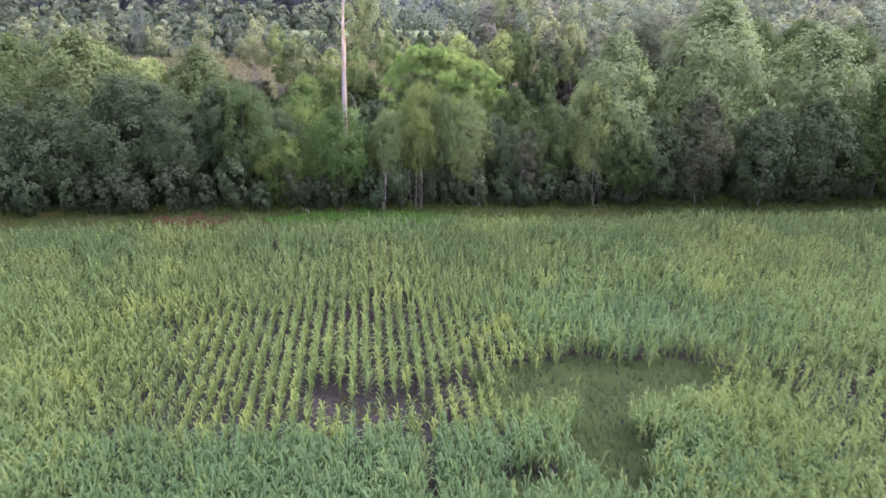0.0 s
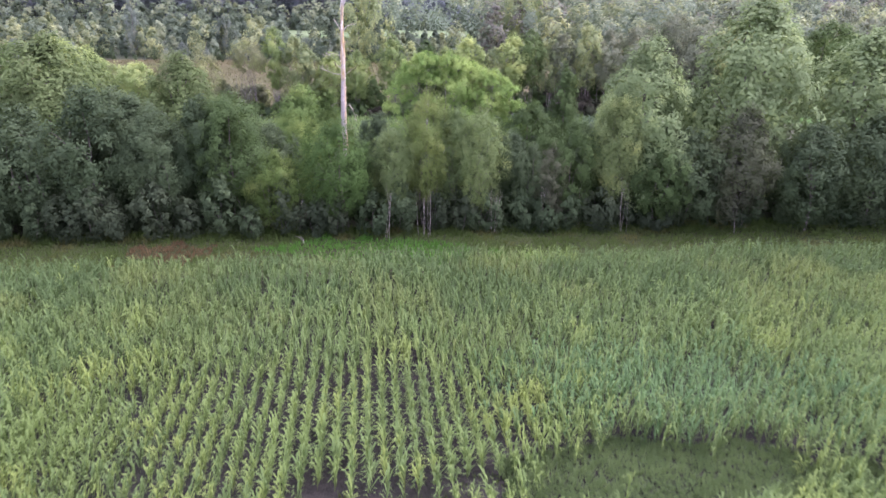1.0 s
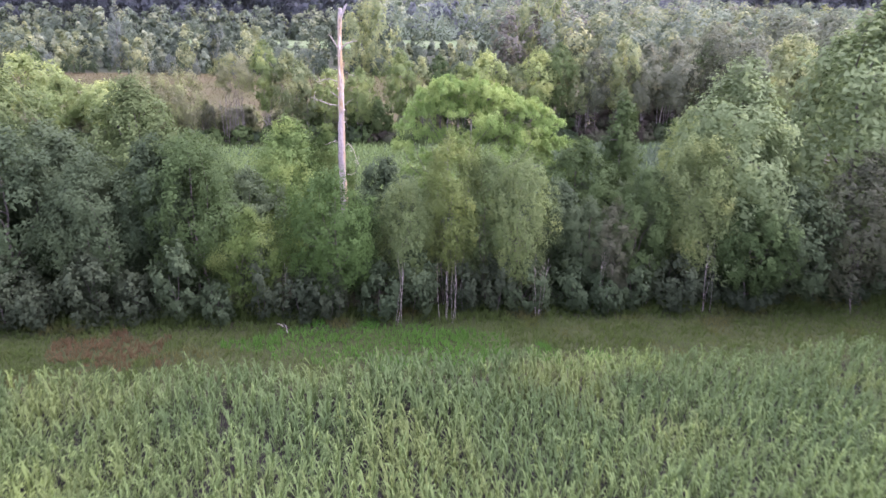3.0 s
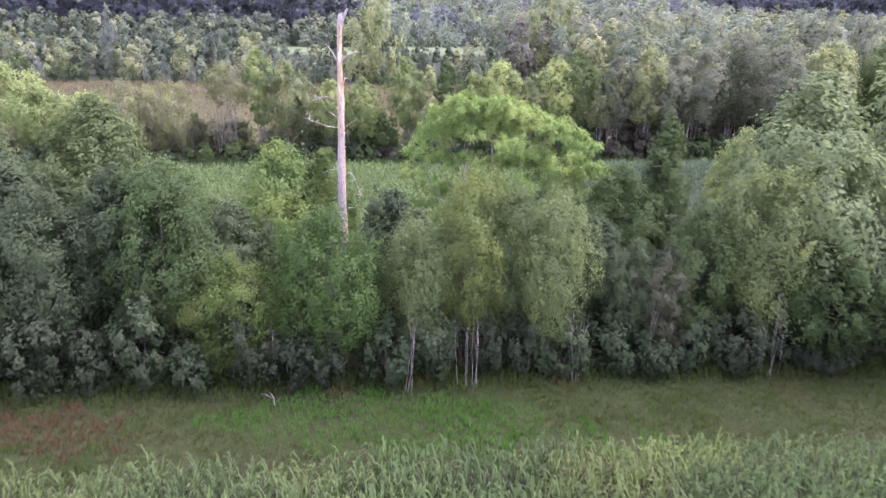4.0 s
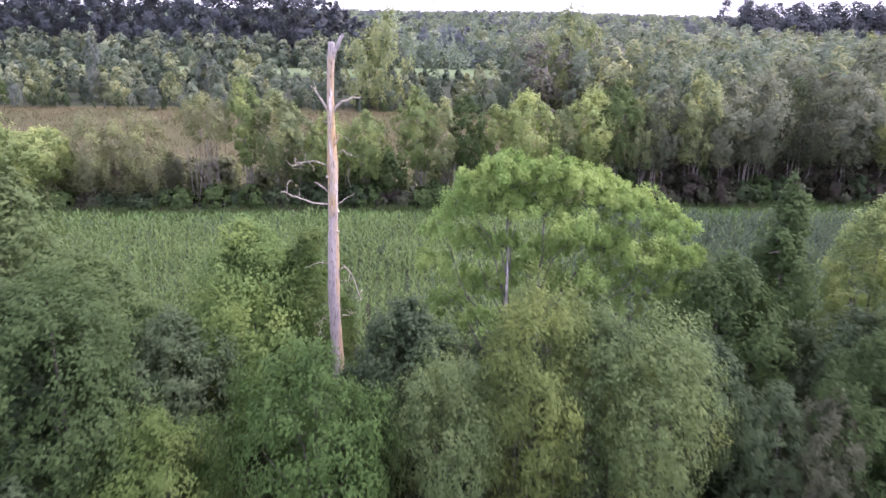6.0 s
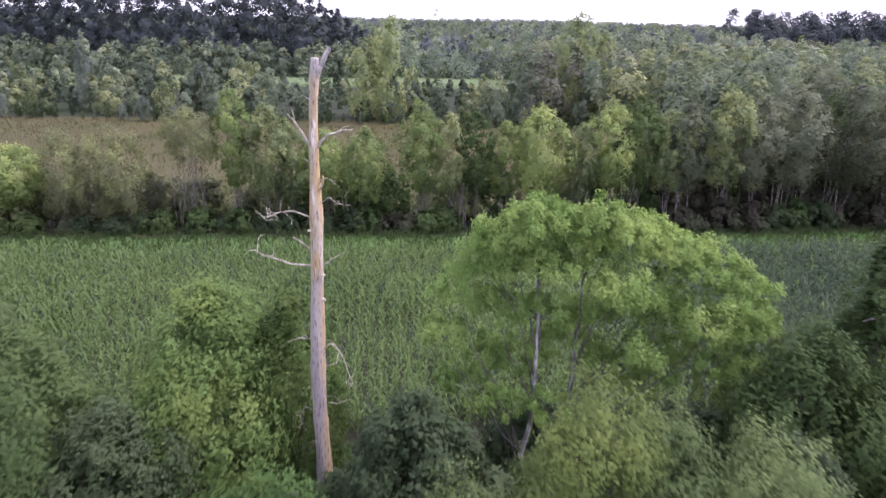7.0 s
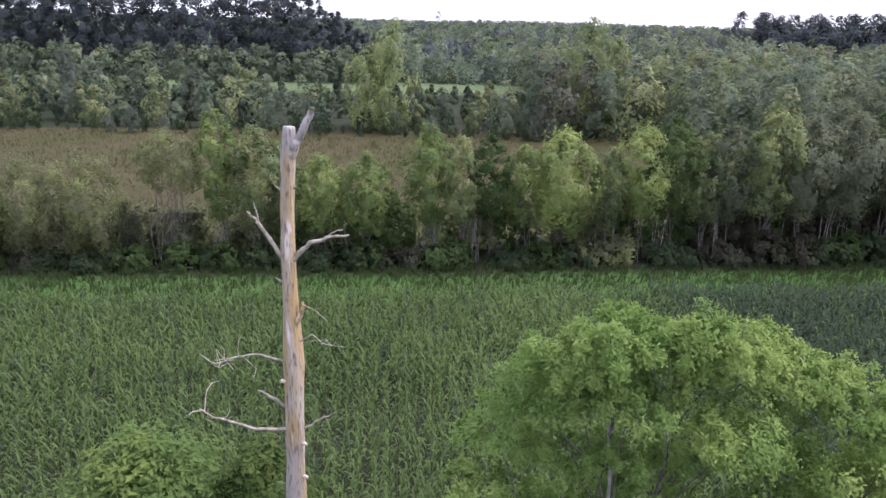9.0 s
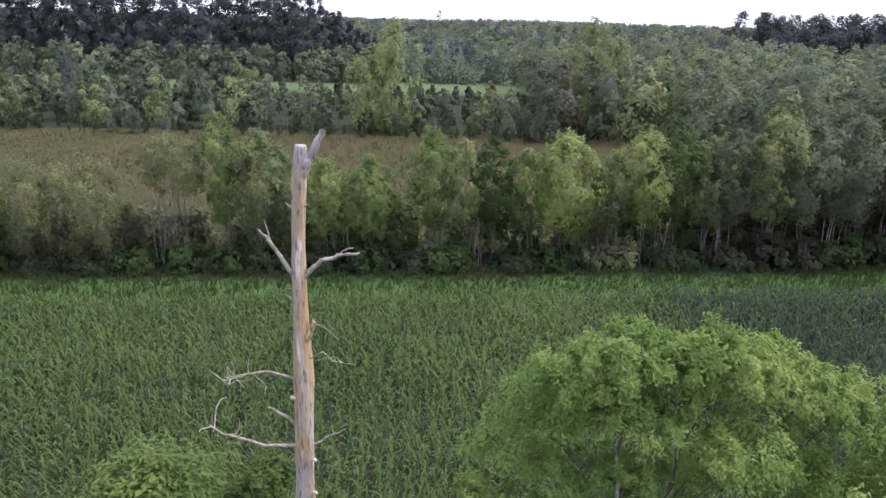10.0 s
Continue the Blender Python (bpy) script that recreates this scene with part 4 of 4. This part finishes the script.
def dead_trunk(x, y):
    r = np.random.default_rng(71)
    wood = dead_wood()
    tree = new("dead_tree")
    tagged(tree, "tall bare dead tree trunk, bleached with orange bark", "dead tree")
    tree.matrix_basis = pose(x, y, 0)
    zs = np.concatenate([np.linspace(-0.2, 18.6, 44), [18.9, 19.2, 19.38, 19.42]])
    wx = 0.05 * np.sin(zs * 0.55) + 0.10 * np.clip((zs - 15) / 4.4, 0, 1) ** 2 * 2.2 - 0.05
    rad = np.interp(zs, [-0.2, 1.0, 5, 10, 13, 14.4, 15.3, 16, 19.0, 19.42], [0.34, 0.30, 0.275, 0.25, 0.21, 0.205, 0.185, 0.165, 0.135, 0.11])
    rad = rad * (1 + 0.04 * np.sin(zs * 3.1) + 0.05 * np.sin(zs * 1.3 + 2) + 0.04 * r.normal(size=len(zs)))
    path = np.stack([wx, 0.04 * np.sin(zs * 0.4 + 1), zs], axis=1)
    v, f = tube(path, rad, 14)
    ang = np.arctan2(v[:, 1], v[:, 0] - np.interp(v[:, 2], zs, wx))
    v[:, :2] += (0.012 * np.sin(ang * 3 + v[:, 2] * 1.3) / 0.2)[:, None] * (v[:, :2] - np.stack([np.interp(v[:, 2], zs, wx), 0 * ang], axis=1))
    f = np.concatenate([f, np.array([[len(v) - 14 + a, len(v) - 14 + a + 1, len(v) - 1 - a - 1, len(v) - 1 - a] for a in range(6)])])
    part("trunk", mesh_from("trunk", v, f, wood, True), tree)

    def limb(name, points, thick, thin, mat=TWIG, twigs=0, under=None):
        pts = np.array(points, dtype=float)
        pts[:, 2] += np.interp(pts[:, 2], [5.0, 12.35, 16.45, 18.2, 19.5], [0.6, 0.37, 0.2, 0.1, 0.0])
        if mat is TWIG:
            thick, thin = thick * 0.85, thin * 0.8
        t = np.linspace(0, len(pts) - 1, len(pts) * 4)
        fine = np.stack([np.interp(t, np.arange(len(pts)), pts[:, i]) for i in range(3)], axis=1)
        fine[1:-1] = (fine[:-2] + fine[1:-1] * 2 + fine[2:]) / 4
        fine[2:] += r.normal(size=fine[2:].shape) * thick * 0.25
        pieces = [tube(fine, np.linspace(thick, thin, len(fine)), 7)]
        for _ in range(twigs):
            a = fine[int(len(fine) * (0.4 + 0.55 * r.random()))]
            b = a + np.array([r.normal() * 0.3, r.normal() * 0.3, 0.1 + r.normal() * 0.25])
            pieces.append(tube(bent_path(r, a, b, 5, 0.2), np.linspace(thin * 1.1, thin * 0.5, 5), 5))
        v, f = joined(pieces)
        return part(name, mesh_from(name, v, f, mat, True), under or tree)

    limb("fork", [(0.16, -0.02, 18.8), (0.36, -0.04, 19.25), (0.6, -0.04, 19.72)], 0.1, 0.065, wood)
    right = limb("branch", [(0.08, 0, 16.45), (0.4, -0.05, 16.85), (0.85, -0.05, 17.05), (1.3, -0.05, 17.1)], 0.075, 0.03, TWIG)
    limb("twig", [(0.8, -0.05, 17.02), (1.0, -0.05, 17.2), (1.15, -0.05, 17.22)], 0.025, 0.012, under=right)
    left = limb("branch", [(-0.12, 0, 16.5), (-0.35, -0.05, 16.95), (-0.6, -0.05, 17.35), (-0.8, -0.05, 17.55)], 0.065, 0.03, TWIG)
    limb("twig", [(-0.55, -0.05, 17.3), (-0.6, -0.05, 17.55), (-0.66, -0.05, 17.8)], 0.02, 0.01, under=left)
    limb("stub", [(-0.15, 0, 15.95), (-0.28, -0.05, 16.08)], 0.04, 0.015)
    limb("stub", [(-0.05, 0, 18.0), (-0.22, 0, 18.15)], 0.035, 0.015)
    limb("stub", [(0.05, 0, 17.95), (0.24, 0, 18.15)], 0.035, 0.012)
    limb("stub", [(0.12, -0.05, 15.05), (0.25, -0.05, 15.25), (0.3, -0.05, 15.55)], 0.08, 0.03, wood)
    limb("branch", [(0.2, -0.1, 15.1), (0.38, -0.2, 15.5), (0.6, -0.3, 15.45), (0.85, -0.3, 15.2)], 0.016, 0.008)
    limb("branch", [(0.2, -0.1, 14.6), (0.5, -0.2, 14.85), (0.7, -0.25, 14.65), (1.2, -0.3, 14.6)], 0.018, 0.008, TWIG, 2)
    limb("branch", [(-0.2, -0.1, 14.1), (-0.7, -0.3, 14.35), (-1.1, -0.4, 14.3), (-1.6, -0.4, 14.1), (-1.9, -0.4, 14.35)], 0.035, 0.012, TWIG, 9)
    limb("branch", [(-0.2, -0.05, 12.9), (-0.5, -0.15, 13.2), (-0.75, -0.2, 13.4)], 0.055, 0.03, TWIG)
    limb("branch", [(-0.18, -0.1, 12.35), (-0.8, -0.3, 12.42), (-1.4, -0.4, 12.7), (-1.75, -0.4, 12.75), (-2.0, -0.4, 13.0)], 0.045, 0.018, TWIG, 7)
    limb("branch", [(0.2, -0.05, 12.35), (0.55, -0.1, 12.65), (0.95, -0.15, 12.9)], 0.035, 0.012)
    limb("branch", [(-0.2, -0.05, 9.55), (-0.7, -0.1, 9.6), (-1.3, -0.2, 9.35)], 0.028, 0.01, TWIG, 2)
    limb("branch", [(0.15, -0.1, 9.2), (0.4, -0.2, 9.5), (0.8, -0.25, 9.1), (1.0, -0.3, 8.4), (1.2, -0.3, 7.8)], 0.035, 0.01, TWIG, 10)
    limb("branch", [(0.25, -0.05, 7.0), (0.6, -0.1, 7.0), (0.9, -0.15, 7.2)], 0.022, 0.008, TWIG, 2)
    limb("branch", [(-0.25, -0.05, 6.6), (-0.6, -0.2, 6.9), (-0.8, -0.2, 6.4), (-0.6, -0.2, 5.8)], 0.025, 0.008, TWIG, 9)
    for z, s in ((12.0, 1), (11.1, 1), (9.0, -1), (5.4, -1), (13.6, -1)):
        limb("knot", [(s * 0.17, -0.12, z), (s * 0.26, -0.2, z + 0.04)], 0.045, 0.03, PALEWOOD)


PALEWOOD = bark_material("pale_broken_wood", (0.580, 0.530, 0.460), (0.500, 0.420, 0.340))
dead_trunk(-12.68, 75.8)

# ---- second belt ----
SECOND = [
    ("alder", -86.0, 119.0, 12.0, 4.6), ("alder", -77.0, 121.0, 11.0, 4.4), ("lime", -67.5, 126.0, 10.6, 4.2), ("lime", -58.5, 119.0, 8.6, 3.2), ("lime", -52.5, 118.5, 8.2, 3.0),
    ("drab", -47.3, 119.2, 9.6, 2.2), ("drab", -44.6, 119.6, 8.8, 2.1), ("drab", -41.7, 120.0, 9.4, 2.4), ("brown", -39.4, 120.4, 5.6, 1.2), ("fan", -35.4, 120.9, 11.9, 2.5),
    ("lime", -31.3, 121.5, 13.6, 1.8), ("birch", -28.0, 122.0, 12.2, 2.4), ("birch", -25.5, 122.4, 10.0, 1.6), ("lime", -22.6, 122.8, 9.9, 2.1), ("lime", -18.6, 123.4, 9.9, 2.3),
    ("lime", -13.1, 124.1, 12.4, 2.2), ("birch", -10.1, 124.6, 11.6, 1.7), ("alder", -7.6, 125.0, 11.8, 1.9), ("lime", -4.6, 125.4, 10.7, 1.9), ("lime", -0.8, 126.0, 12.2, 3.0),
]
SECOND_RIGHT = [
    ("birch", 3.3, 126.5, 10.7, 1.8), ("lime", 6.3, 127.0, 12.8, 2.6), ("alder", 9.3, 127.5, 13.4, 2.3), ("birch", 12.4, 127.9, 12.0, 1.9), ("russet", 14.6, 128.2, 13.0, 2.2),
    ("birch", 18.5, 128.8, 14.4, 2.6), ("russet", 22.3, 129.4, 13.5, 2.9), ("russet", 26.4, 129.9, 13.9, 3.1), ("brown", 31.0, 130.5, 14.0, 3.2), ("russet", 37.0, 132.5, 14.0, 3.8),
    ("birch", 44.0, 133.5, 14.6, 4.0), ("alder", 52.0, 134.0, 15.0, 4.4), ("alder", 61.0, 136.0, 15.0, 4.6), ("alder", 70.0, 137.0, 14.0, 4.4),
]
LOOKS["drab"] = dict(mat=DRAB, label="faded olive-brown shrubby willow", shape="broom", base=0.12, stems=6, lobes=26, bark=BARK, fill=0.85, girth=0.009)
LOOKS["bramble"] = dict(mat=BRAMBLE, label="dark reddish brown bramble thicket", shape="dome", base=0.02, stems=3, lobes=20, category="shrub", bark=BARK)
LOOKS["fan"] = dict(mat=DRAB, label="half-bare grey tree with a fan of thin stems", shape="dome", base=0.66, stems=14, limbs=10, lobes=22, bark=PALEBARK, fill=0.8, girth=0.006)
NAMES["fan"] = "half_bare_tree"
NAMES["bramble"] = "bramble_thicket"
NAMES["drab"] = "faded_willow"
for rows, seed in ((SECOND, 500), (SECOND_RIGHT, 540)):
    for i, (k, x, y, h, rad) in enumerate(rows):
        airy = {} if k in ("drab", "fan") else dict(fill=1.35, base=0.34, shape="round", stems=4, limbs=6, girth=0.009, bark=PALEBARK if k != "alder" else BARK)
        if k == "brown":
            airy["fill"] = 0.8
        plant([(k, x, y, h, rad * 1.12)], seed + i, 9500, "trees of the second belt", **{"lobes": 22 if k == "fan" else 30, **airy})


def second_fill():
    """Low dark growth under the second belt, and the trees that stand close behind its front."""
    r = np.random.default_rng(81)
    rows = []
    for v in np.arange(-86, 90, 2.6):
        x, y = lie_to_xy(v + r.normal() * 0.6, BELT + 1.6 + r.random())
        kind = ("scrub", "drab", "under", "bramble")[int(r.choice([0, 1, 2, 3], p=[0.2, 0.25, 0.45, 0.1] if x < 10 else [0.05, 0.0, 0.3, 0.65]))]
        rows.append((kind, x, y, (1.1 if x < 16 else 2.0) + 1.3 * r.random(), 1.7 + 0.5 * r.random()))
    for v in np.arange(-70, 90, 2.8):
        x, y = lie_to_xy(v + r.normal() * 0.6, BELT + 5.5 + 1.5 * r.random())
        low = x < -27
        rows.append((("scrub", "drab", "birch", "bramble")[1 if low else int(r.choice([0, 0, 1, 2] if x < 12 else [0, 3, 3, 3]))], x, y, (2.6 if low else 3.8) + 2.0 * r.random(), 2.2 + 0.5 * r.random()))
    for v in np.arange(36, 100, 4.2):
        x, y = lie_to_xy(v + r.normal(), BELT + 9 + 3 * r.random())
        rows.append((("alder", "birch", "russet")[int(r.integers(0, 3))], x, y, 10.5 + 3 * r.random(), 2.8 + 0.8 * r.random()))
    plant(rows, 600, 1500, "growth of the second belt", lobes=14, stems=2, limbs=0, fill=1.1)


second_fill()


# ---- copses beyond: a few grown kinds, repeated ----
def prototypes():
    kinds = []
    for i, (look_name, h, rad) in enumerate((("alder", 11, 3.8), ("alder", 13, 4.4), ("birch", 13, 3.4), ("sallow", 11, 3.8), ("willow", 10, 4.2), ("russet", 12, 4.0), ("aspen", 14, 3.0), ("poplar", 14, 4.6))):
        spec = {**LOOKS[look_name], "lobes": 18, "stems": 1, "base": 0.02, "limbs": 0, "droop": 0.0, "fill": 0.8, "leaves": 2900}
        spec["mat"] = {"alder": BLACK_SHADED_ALDER, "birch": HAZED_FAR, "sallow": BIRCH, "willow": HAZED_FAR, "russet": RUSSET, "aspen": HAZED_FAR, "poplar": ALDER}[look_name]
        spec["label"] = {"sallow": "yellowish green tree of a distant copse", "russet": "brownish tree of a distant copse", "aspen": "narrow pointed tree of a distant copse"}.get(look_name, "rounded green tree of a distant copse")
        kinds.append((grow("copse_tree", 0, -400 - 20 * i, h, rad, seed=700 + i, group="trees of the far copses", **spec), h))
    return kinds


def copses():
    r = np.random.default_rng(91)
    kinds = prototypes()
    used = set()

    def put(x, y, h, k=None):
        k = int(r.integers(0, len(kinds))) if k is None else k
        ob, own = kinds[k]
        s = h / own
        m = pose(x, y, 0, 0, 0, r.random() * 360) @ Matrix.Diagonal((s * (0.7 + 0.3 * r.random()), s * (0.7 + 0.3 * r.random()), s, 1))
        if k in used:
            copy_thing(ob, m)
        else:
            used.add(k)
            ob.matrix_basis = m

    # front of the third belt along the far side of the meadow
    for x in np.arange(-125, 34, 2.9):
        y = 196.2 + 0.05 * x + r.normal() * 0.8
        put(x + r.normal(), y, 3.8 + 3.4 * r.random(), int(r.choice([0, 1, 0, 1, 2, 4, 7])))
    for x in np.arange(-125, 34, 2.9):
        put(x + r.normal(), 199.6 + 0.05 * x + r.normal() * 0.6, 3.4 + 3.0 * r.random(), int(r.choice([0, 1, 1, 7])))
    for x, y, h, k in ((-30.4, 203, 16.4, 3), (-26.0, 204, 14.0, 3), (-40.0, 203, 13.0, 1), (-90.5, 203, 15.5, 6), (-68, 210, 14.5, 4), (-18.6, 204, 11.5, 2), (-5.8, 204, 12, 0), (2.7, 205, 12.2, 2), (8.0, 206, 15.2, 7), (13.0, 207, 14.6, 3)):
        put(x, y, h, k)
    # first trees of the wood to the east, behind the second belt
    for x in np.arange(25, 100, 5.6):
        for y in (141, 149, 158):
            put(x + r.normal() * 1.6, y + r.normal() * 1.5 + 0.12 * x, 11.5 + 4.0 * r.random(), int(r.choice([0, 2, 4, 5, 7, 2, 5, 0])))


copses()


# ---- woods out to the horizon ----
def wood(name, label, trees, mat, seed, leaf, lobes=9, per=40, narrow=0.32, column=False):
    """A far wood: many rounded crowns of leaf clumps, leafy to the ground, in one mesh, each tree with a tone of its own. trees: rows of x, y, height."""
    r = np.random.default_rng(seed)
    trees = np.asarray(trees, dtype=float)
    n = len(trees)
    t = np.repeat(trees, lobes, axis=0)
    k = len(t)
    h = t[:, 2]
    up = np.clip(np.tile((np.arange(lobes) + 0.5) / lobes, n) + r.normal(size=k) * 0.05, 0.06, 0.97)
    rad = h * np.repeat(np.asarray(narrow) * np.ones(n) * (0.8 + 0.4 * r.random(n)), lobes)
    wide = np.sqrt(np.clip(1.04 - (1.25 * up - 0.45) ** 2 * 1.5, 0.05, 1)) if not column else 1.0 - 0.7 * up ** 2
    a = np.tile(np.arange(lobes) * 2.39996, n) + np.repeat(r.random(n) * 6.28, lobes) + r.normal(size=k) * 0.4
    lobe = rad * (0.40 + 0.16 * r.random(k)) * (0.6 + 0.45 * wide)
    off = np.maximum(rad * wide - 0.7 * lobe, 0.0) * np.where(up > 0.85, 0.4, 0.75 + 0.3 * r.random(k))
    base = far_fall(t[:, 0], t[:, 1])
    c = np.stack([t[:, 0] + np.cos(a) * off, t[:, 1] + np.sin(a) * off, np.maximum(h * (0.04 + 0.96 * up) - 0.8 * lobe, 0.3) + base], axis=1)
    way = unit(np.stack([np.cos(a) * wide, np.sin(a) * wide, (up - 0.4) * 1.6], axis=1))
    c2, rad2, way2 = np.repeat(c, per, axis=0), np.repeat(lobe, per), np.repeat(way, per, axis=0)
    e = unit(r.normal(size=(len(c2), 3)) + 0.7 * way2 + np.array([0, 0, 0.25]))
    pos = c2 + e * (rad2 * (0.6 + 0.55 * r.random(len(c2))))[:, None] * np.array([1, 1, 1.1])
    size = np.repeat(np.asarray(leaf) * np.ones(n), lobes * per)
    nrm = unit(0.4 * e + 0.5 * way2 + 0.2 * r.normal(size=e.shape) + np.array([0, 0, 0.2]))
    v, f = leaf_cards(r, pos, nrm, size, -0.1, 0.7)
    me = mesh_from(name, v, f, mat)
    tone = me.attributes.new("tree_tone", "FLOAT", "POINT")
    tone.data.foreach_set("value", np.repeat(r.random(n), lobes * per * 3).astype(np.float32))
    tagged(new(name, me), label, "woodland", kind="stuff")


def shared_out(r, rows, names, seed, leaf, **more):
    """Trees of one wood dealt out by chance to several kinds."""
    rows = np.array(rows)
    pick = r.choice(len(names), len(rows), p=[n[3] for n in names])
    for i, (name, label, mat, _) in enumerate(names):
        wood(name, label, rows[pick == i], mat, seed + i, leaf, **more)


def far_woods():
    r = np.random.default_rng(95)
    # depth of the third belt
    rows = []
    for y, h in ((203.5, 7.5), (209, 8.5), (215, 9.0), (222, 9.5), (230, 9.5), (239, 10), (249, 10), (260, 10.5), (272, 10.5)):
        for x in np.arange(-185, 40, 5.6):
            if y < 262 or x < -92 or x > -8 or r.random() < 0.35:
                low = 0.36 if -9 - 0.29 * (y - 62) < x < -9 + 0.07 * (y - 62) and y > 207 else 0.9 if y < 214 or x > 0 else 0.62
                rows.append((x + r.normal() * 1.5, y + 0.05 * x + r.normal() * 1.8, (h + r.normal() * 2.4) * low))
    shared_out(r, rows, (("third_belt_wood", "mixed green scrub wood behind the meadow", HAZED_FARWOOD, 0.42), ("dark_scrub_wood", "dark green scrub among lighter trees", DARKWOOD, 0.36),
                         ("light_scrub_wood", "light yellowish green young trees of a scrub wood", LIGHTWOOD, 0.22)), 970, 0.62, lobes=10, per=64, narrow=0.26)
    # line of rounder trees before the plantation
    rows = [(x + r.normal(), 308 + 0.06 * x + r.normal() * 1.5, 9.5 + 3.0 * r.random()) for x in np.arange(-190, -48, 3.6)]
    wood("plantation_edge", "line of rounded green trees before a plantation", rows, HAZED_FARWOOD, 976, 0.95, 9, 60, 0.36)
    # hedge behind the pale field
    rows = [(x + r.normal(), 316 + 0.08 * x + r.normal() * 2, 8 + 3 * r.random()) for x in np.arange(-66, 20, 3.2)]
    wood("field_hedge", "dark green hedge behind a pale field", rows, DARKWOOD, 975, 0.9, 7, 30, 0.4)
    # the wood to the east
    rows = []
    for y in np.arange(166, 330, 7.5):
        for x in np.arange(30 if y < 196 else 8, 22 + 0.68 * (y - 55), 6.6):
            rows.append((x + r.normal() * 1.8, y + r.normal() * 2.2 + 0.08 * x, 11.0 + 6.0 * r.random()))
    shared_out(r, rows, (("east_wood", "mixed green deciduous wood", HAZED_FARWOOD, 0.45), ("dark_east_wood", "dark green trees of a deciduous wood", DARKWOOD, 0.15),
                         ("light_east_wood", "yellowish green trees of a deciduous wood", LIGHTWOOD, 0.2), ("drab_east_wood", "grey-brown thin trees of a deciduous wood", DRABWOOD, 0.2)), 980, 0.88, lobes=10, per=54, narrow=0.30)
    # tall dark poplar plantation to the north-west
    rows = []
    for x in np.arange(-250, -42, 4.2):
        for y in (322.0, 331.0, 340.0):
            rows.append((x + r.normal() * 0.6, y + 0.05 * x + r.normal() * 0.6, 30.5 + 4 * r.random() - 0.7 * max(0.0, x + 76)))
    wood("poplar_plantation", "tall dark poplar plantation, tinted blue-grey for distance haze", rows, BLUEHAZE_POPLAR, 960, 1.05, 13, 68, 0.13, True)
    # mixed woods to the horizon
    rows, sizes = [], []
    for y in np.geomspace(335, 2700, 38):
        step = 8 + y * (0.022 if y < 800 else 0.015)
        for x in np.arange(-0.25 * y - 40, 0.8 * y, step):
            clump = soft_noise(np.array([x]), np.array([y]), 60 + y * 0.06, 14)[0]
            if r.random() < (0.3 if y < 800 else 0.55) + clump and (x > -55 or y > 420):
                rows.append((x + r.normal() * step * 0.4, y + r.normal() * y * 0.03, (7 if y < 700 else 11) + (11 if y < 700 else 8) * clump + 3 * r.random()))
                sizes.append(1.0 + y * 0.0022)
    rows, sizes = np.array(rows), np.array(sizes)
    deep = r.random(len(rows)) < 0.35
    wood("distant_woods", "green woods reaching to the horizon, tinted bluish for haze", rows[~deep], HAZED_FARWOOD, 990, sizes[~deep], 4, 26, np.clip(rows[~deep][:, 1] / 1500, 0.42, 1.1))
    wood("distant_dark_woods", "darker clumps in the woods towards the horizon", rows[deep], BLUEHAZE_POPLAR, 991, sizes[deep], 4, 26, np.clip(rows[deep][:, 1] / 1500, 0.42, 1.1))
    # dark copse on the skyline to the east
    rows = [(x + r.normal() * 2, y + r.normal() * 3, 26 + 4 * r.random()) for x in np.arange(150, 330, 5.0) for y in (500, 516)]
    wood("skyline_copse", "dark copse of tall trees on the skyline", rows, BLUEHAZE_POPLAR, 992, 1.5, 9, 110, 0.36)
    rows = [(-42, 620, 27), (-38, 622, 22), (62, 560, 26), (66, 562, 24), (58, 563, 21)]
    wood("skyline_trees", "single tall trees standing above the far woods", rows, HAZED_FARWOOD, 993, 1.2, 8, 40, 0.2)


far_woods()


# ---- small things on the ground ----
def fallen_branch(x, y, length, turn, label):
    r = np.random.default_rng(int(abs(x) * 10))
    a, b = np.array([-length / 2, 0, 0.12]), np.array([length / 2, 0, 0.45])
    v, f = tube(bent_path(r, a, b, 7, 0.06), np.linspace(0.034, 0.014, 7), 7)
    v2, f2 = tube(bent_path(r, a + (b - a) * 0.55, b + np.array([-0.1, 0.5, 0.15]), 5, 0.08), np.linspace(0.024, 0.01, 5), 6)
    v, f = joined([(v, f), (v2, f2)])
    ob = new("fallen_branch", mesh_from("fallen_branch", v, f, PALEBARK, True))
    ob.matrix_basis = pose(x, y, 0, 0, 0, turn)
    tagged(ob, label, "branch")


fallen_branch(-14.8, 64.4, 0.8, 125, "pale bleached branch lying in margin grass")
fallen_branch(-34.5, 118.6, 3.0, 5, "pale fallen branch lying before the tree belt")
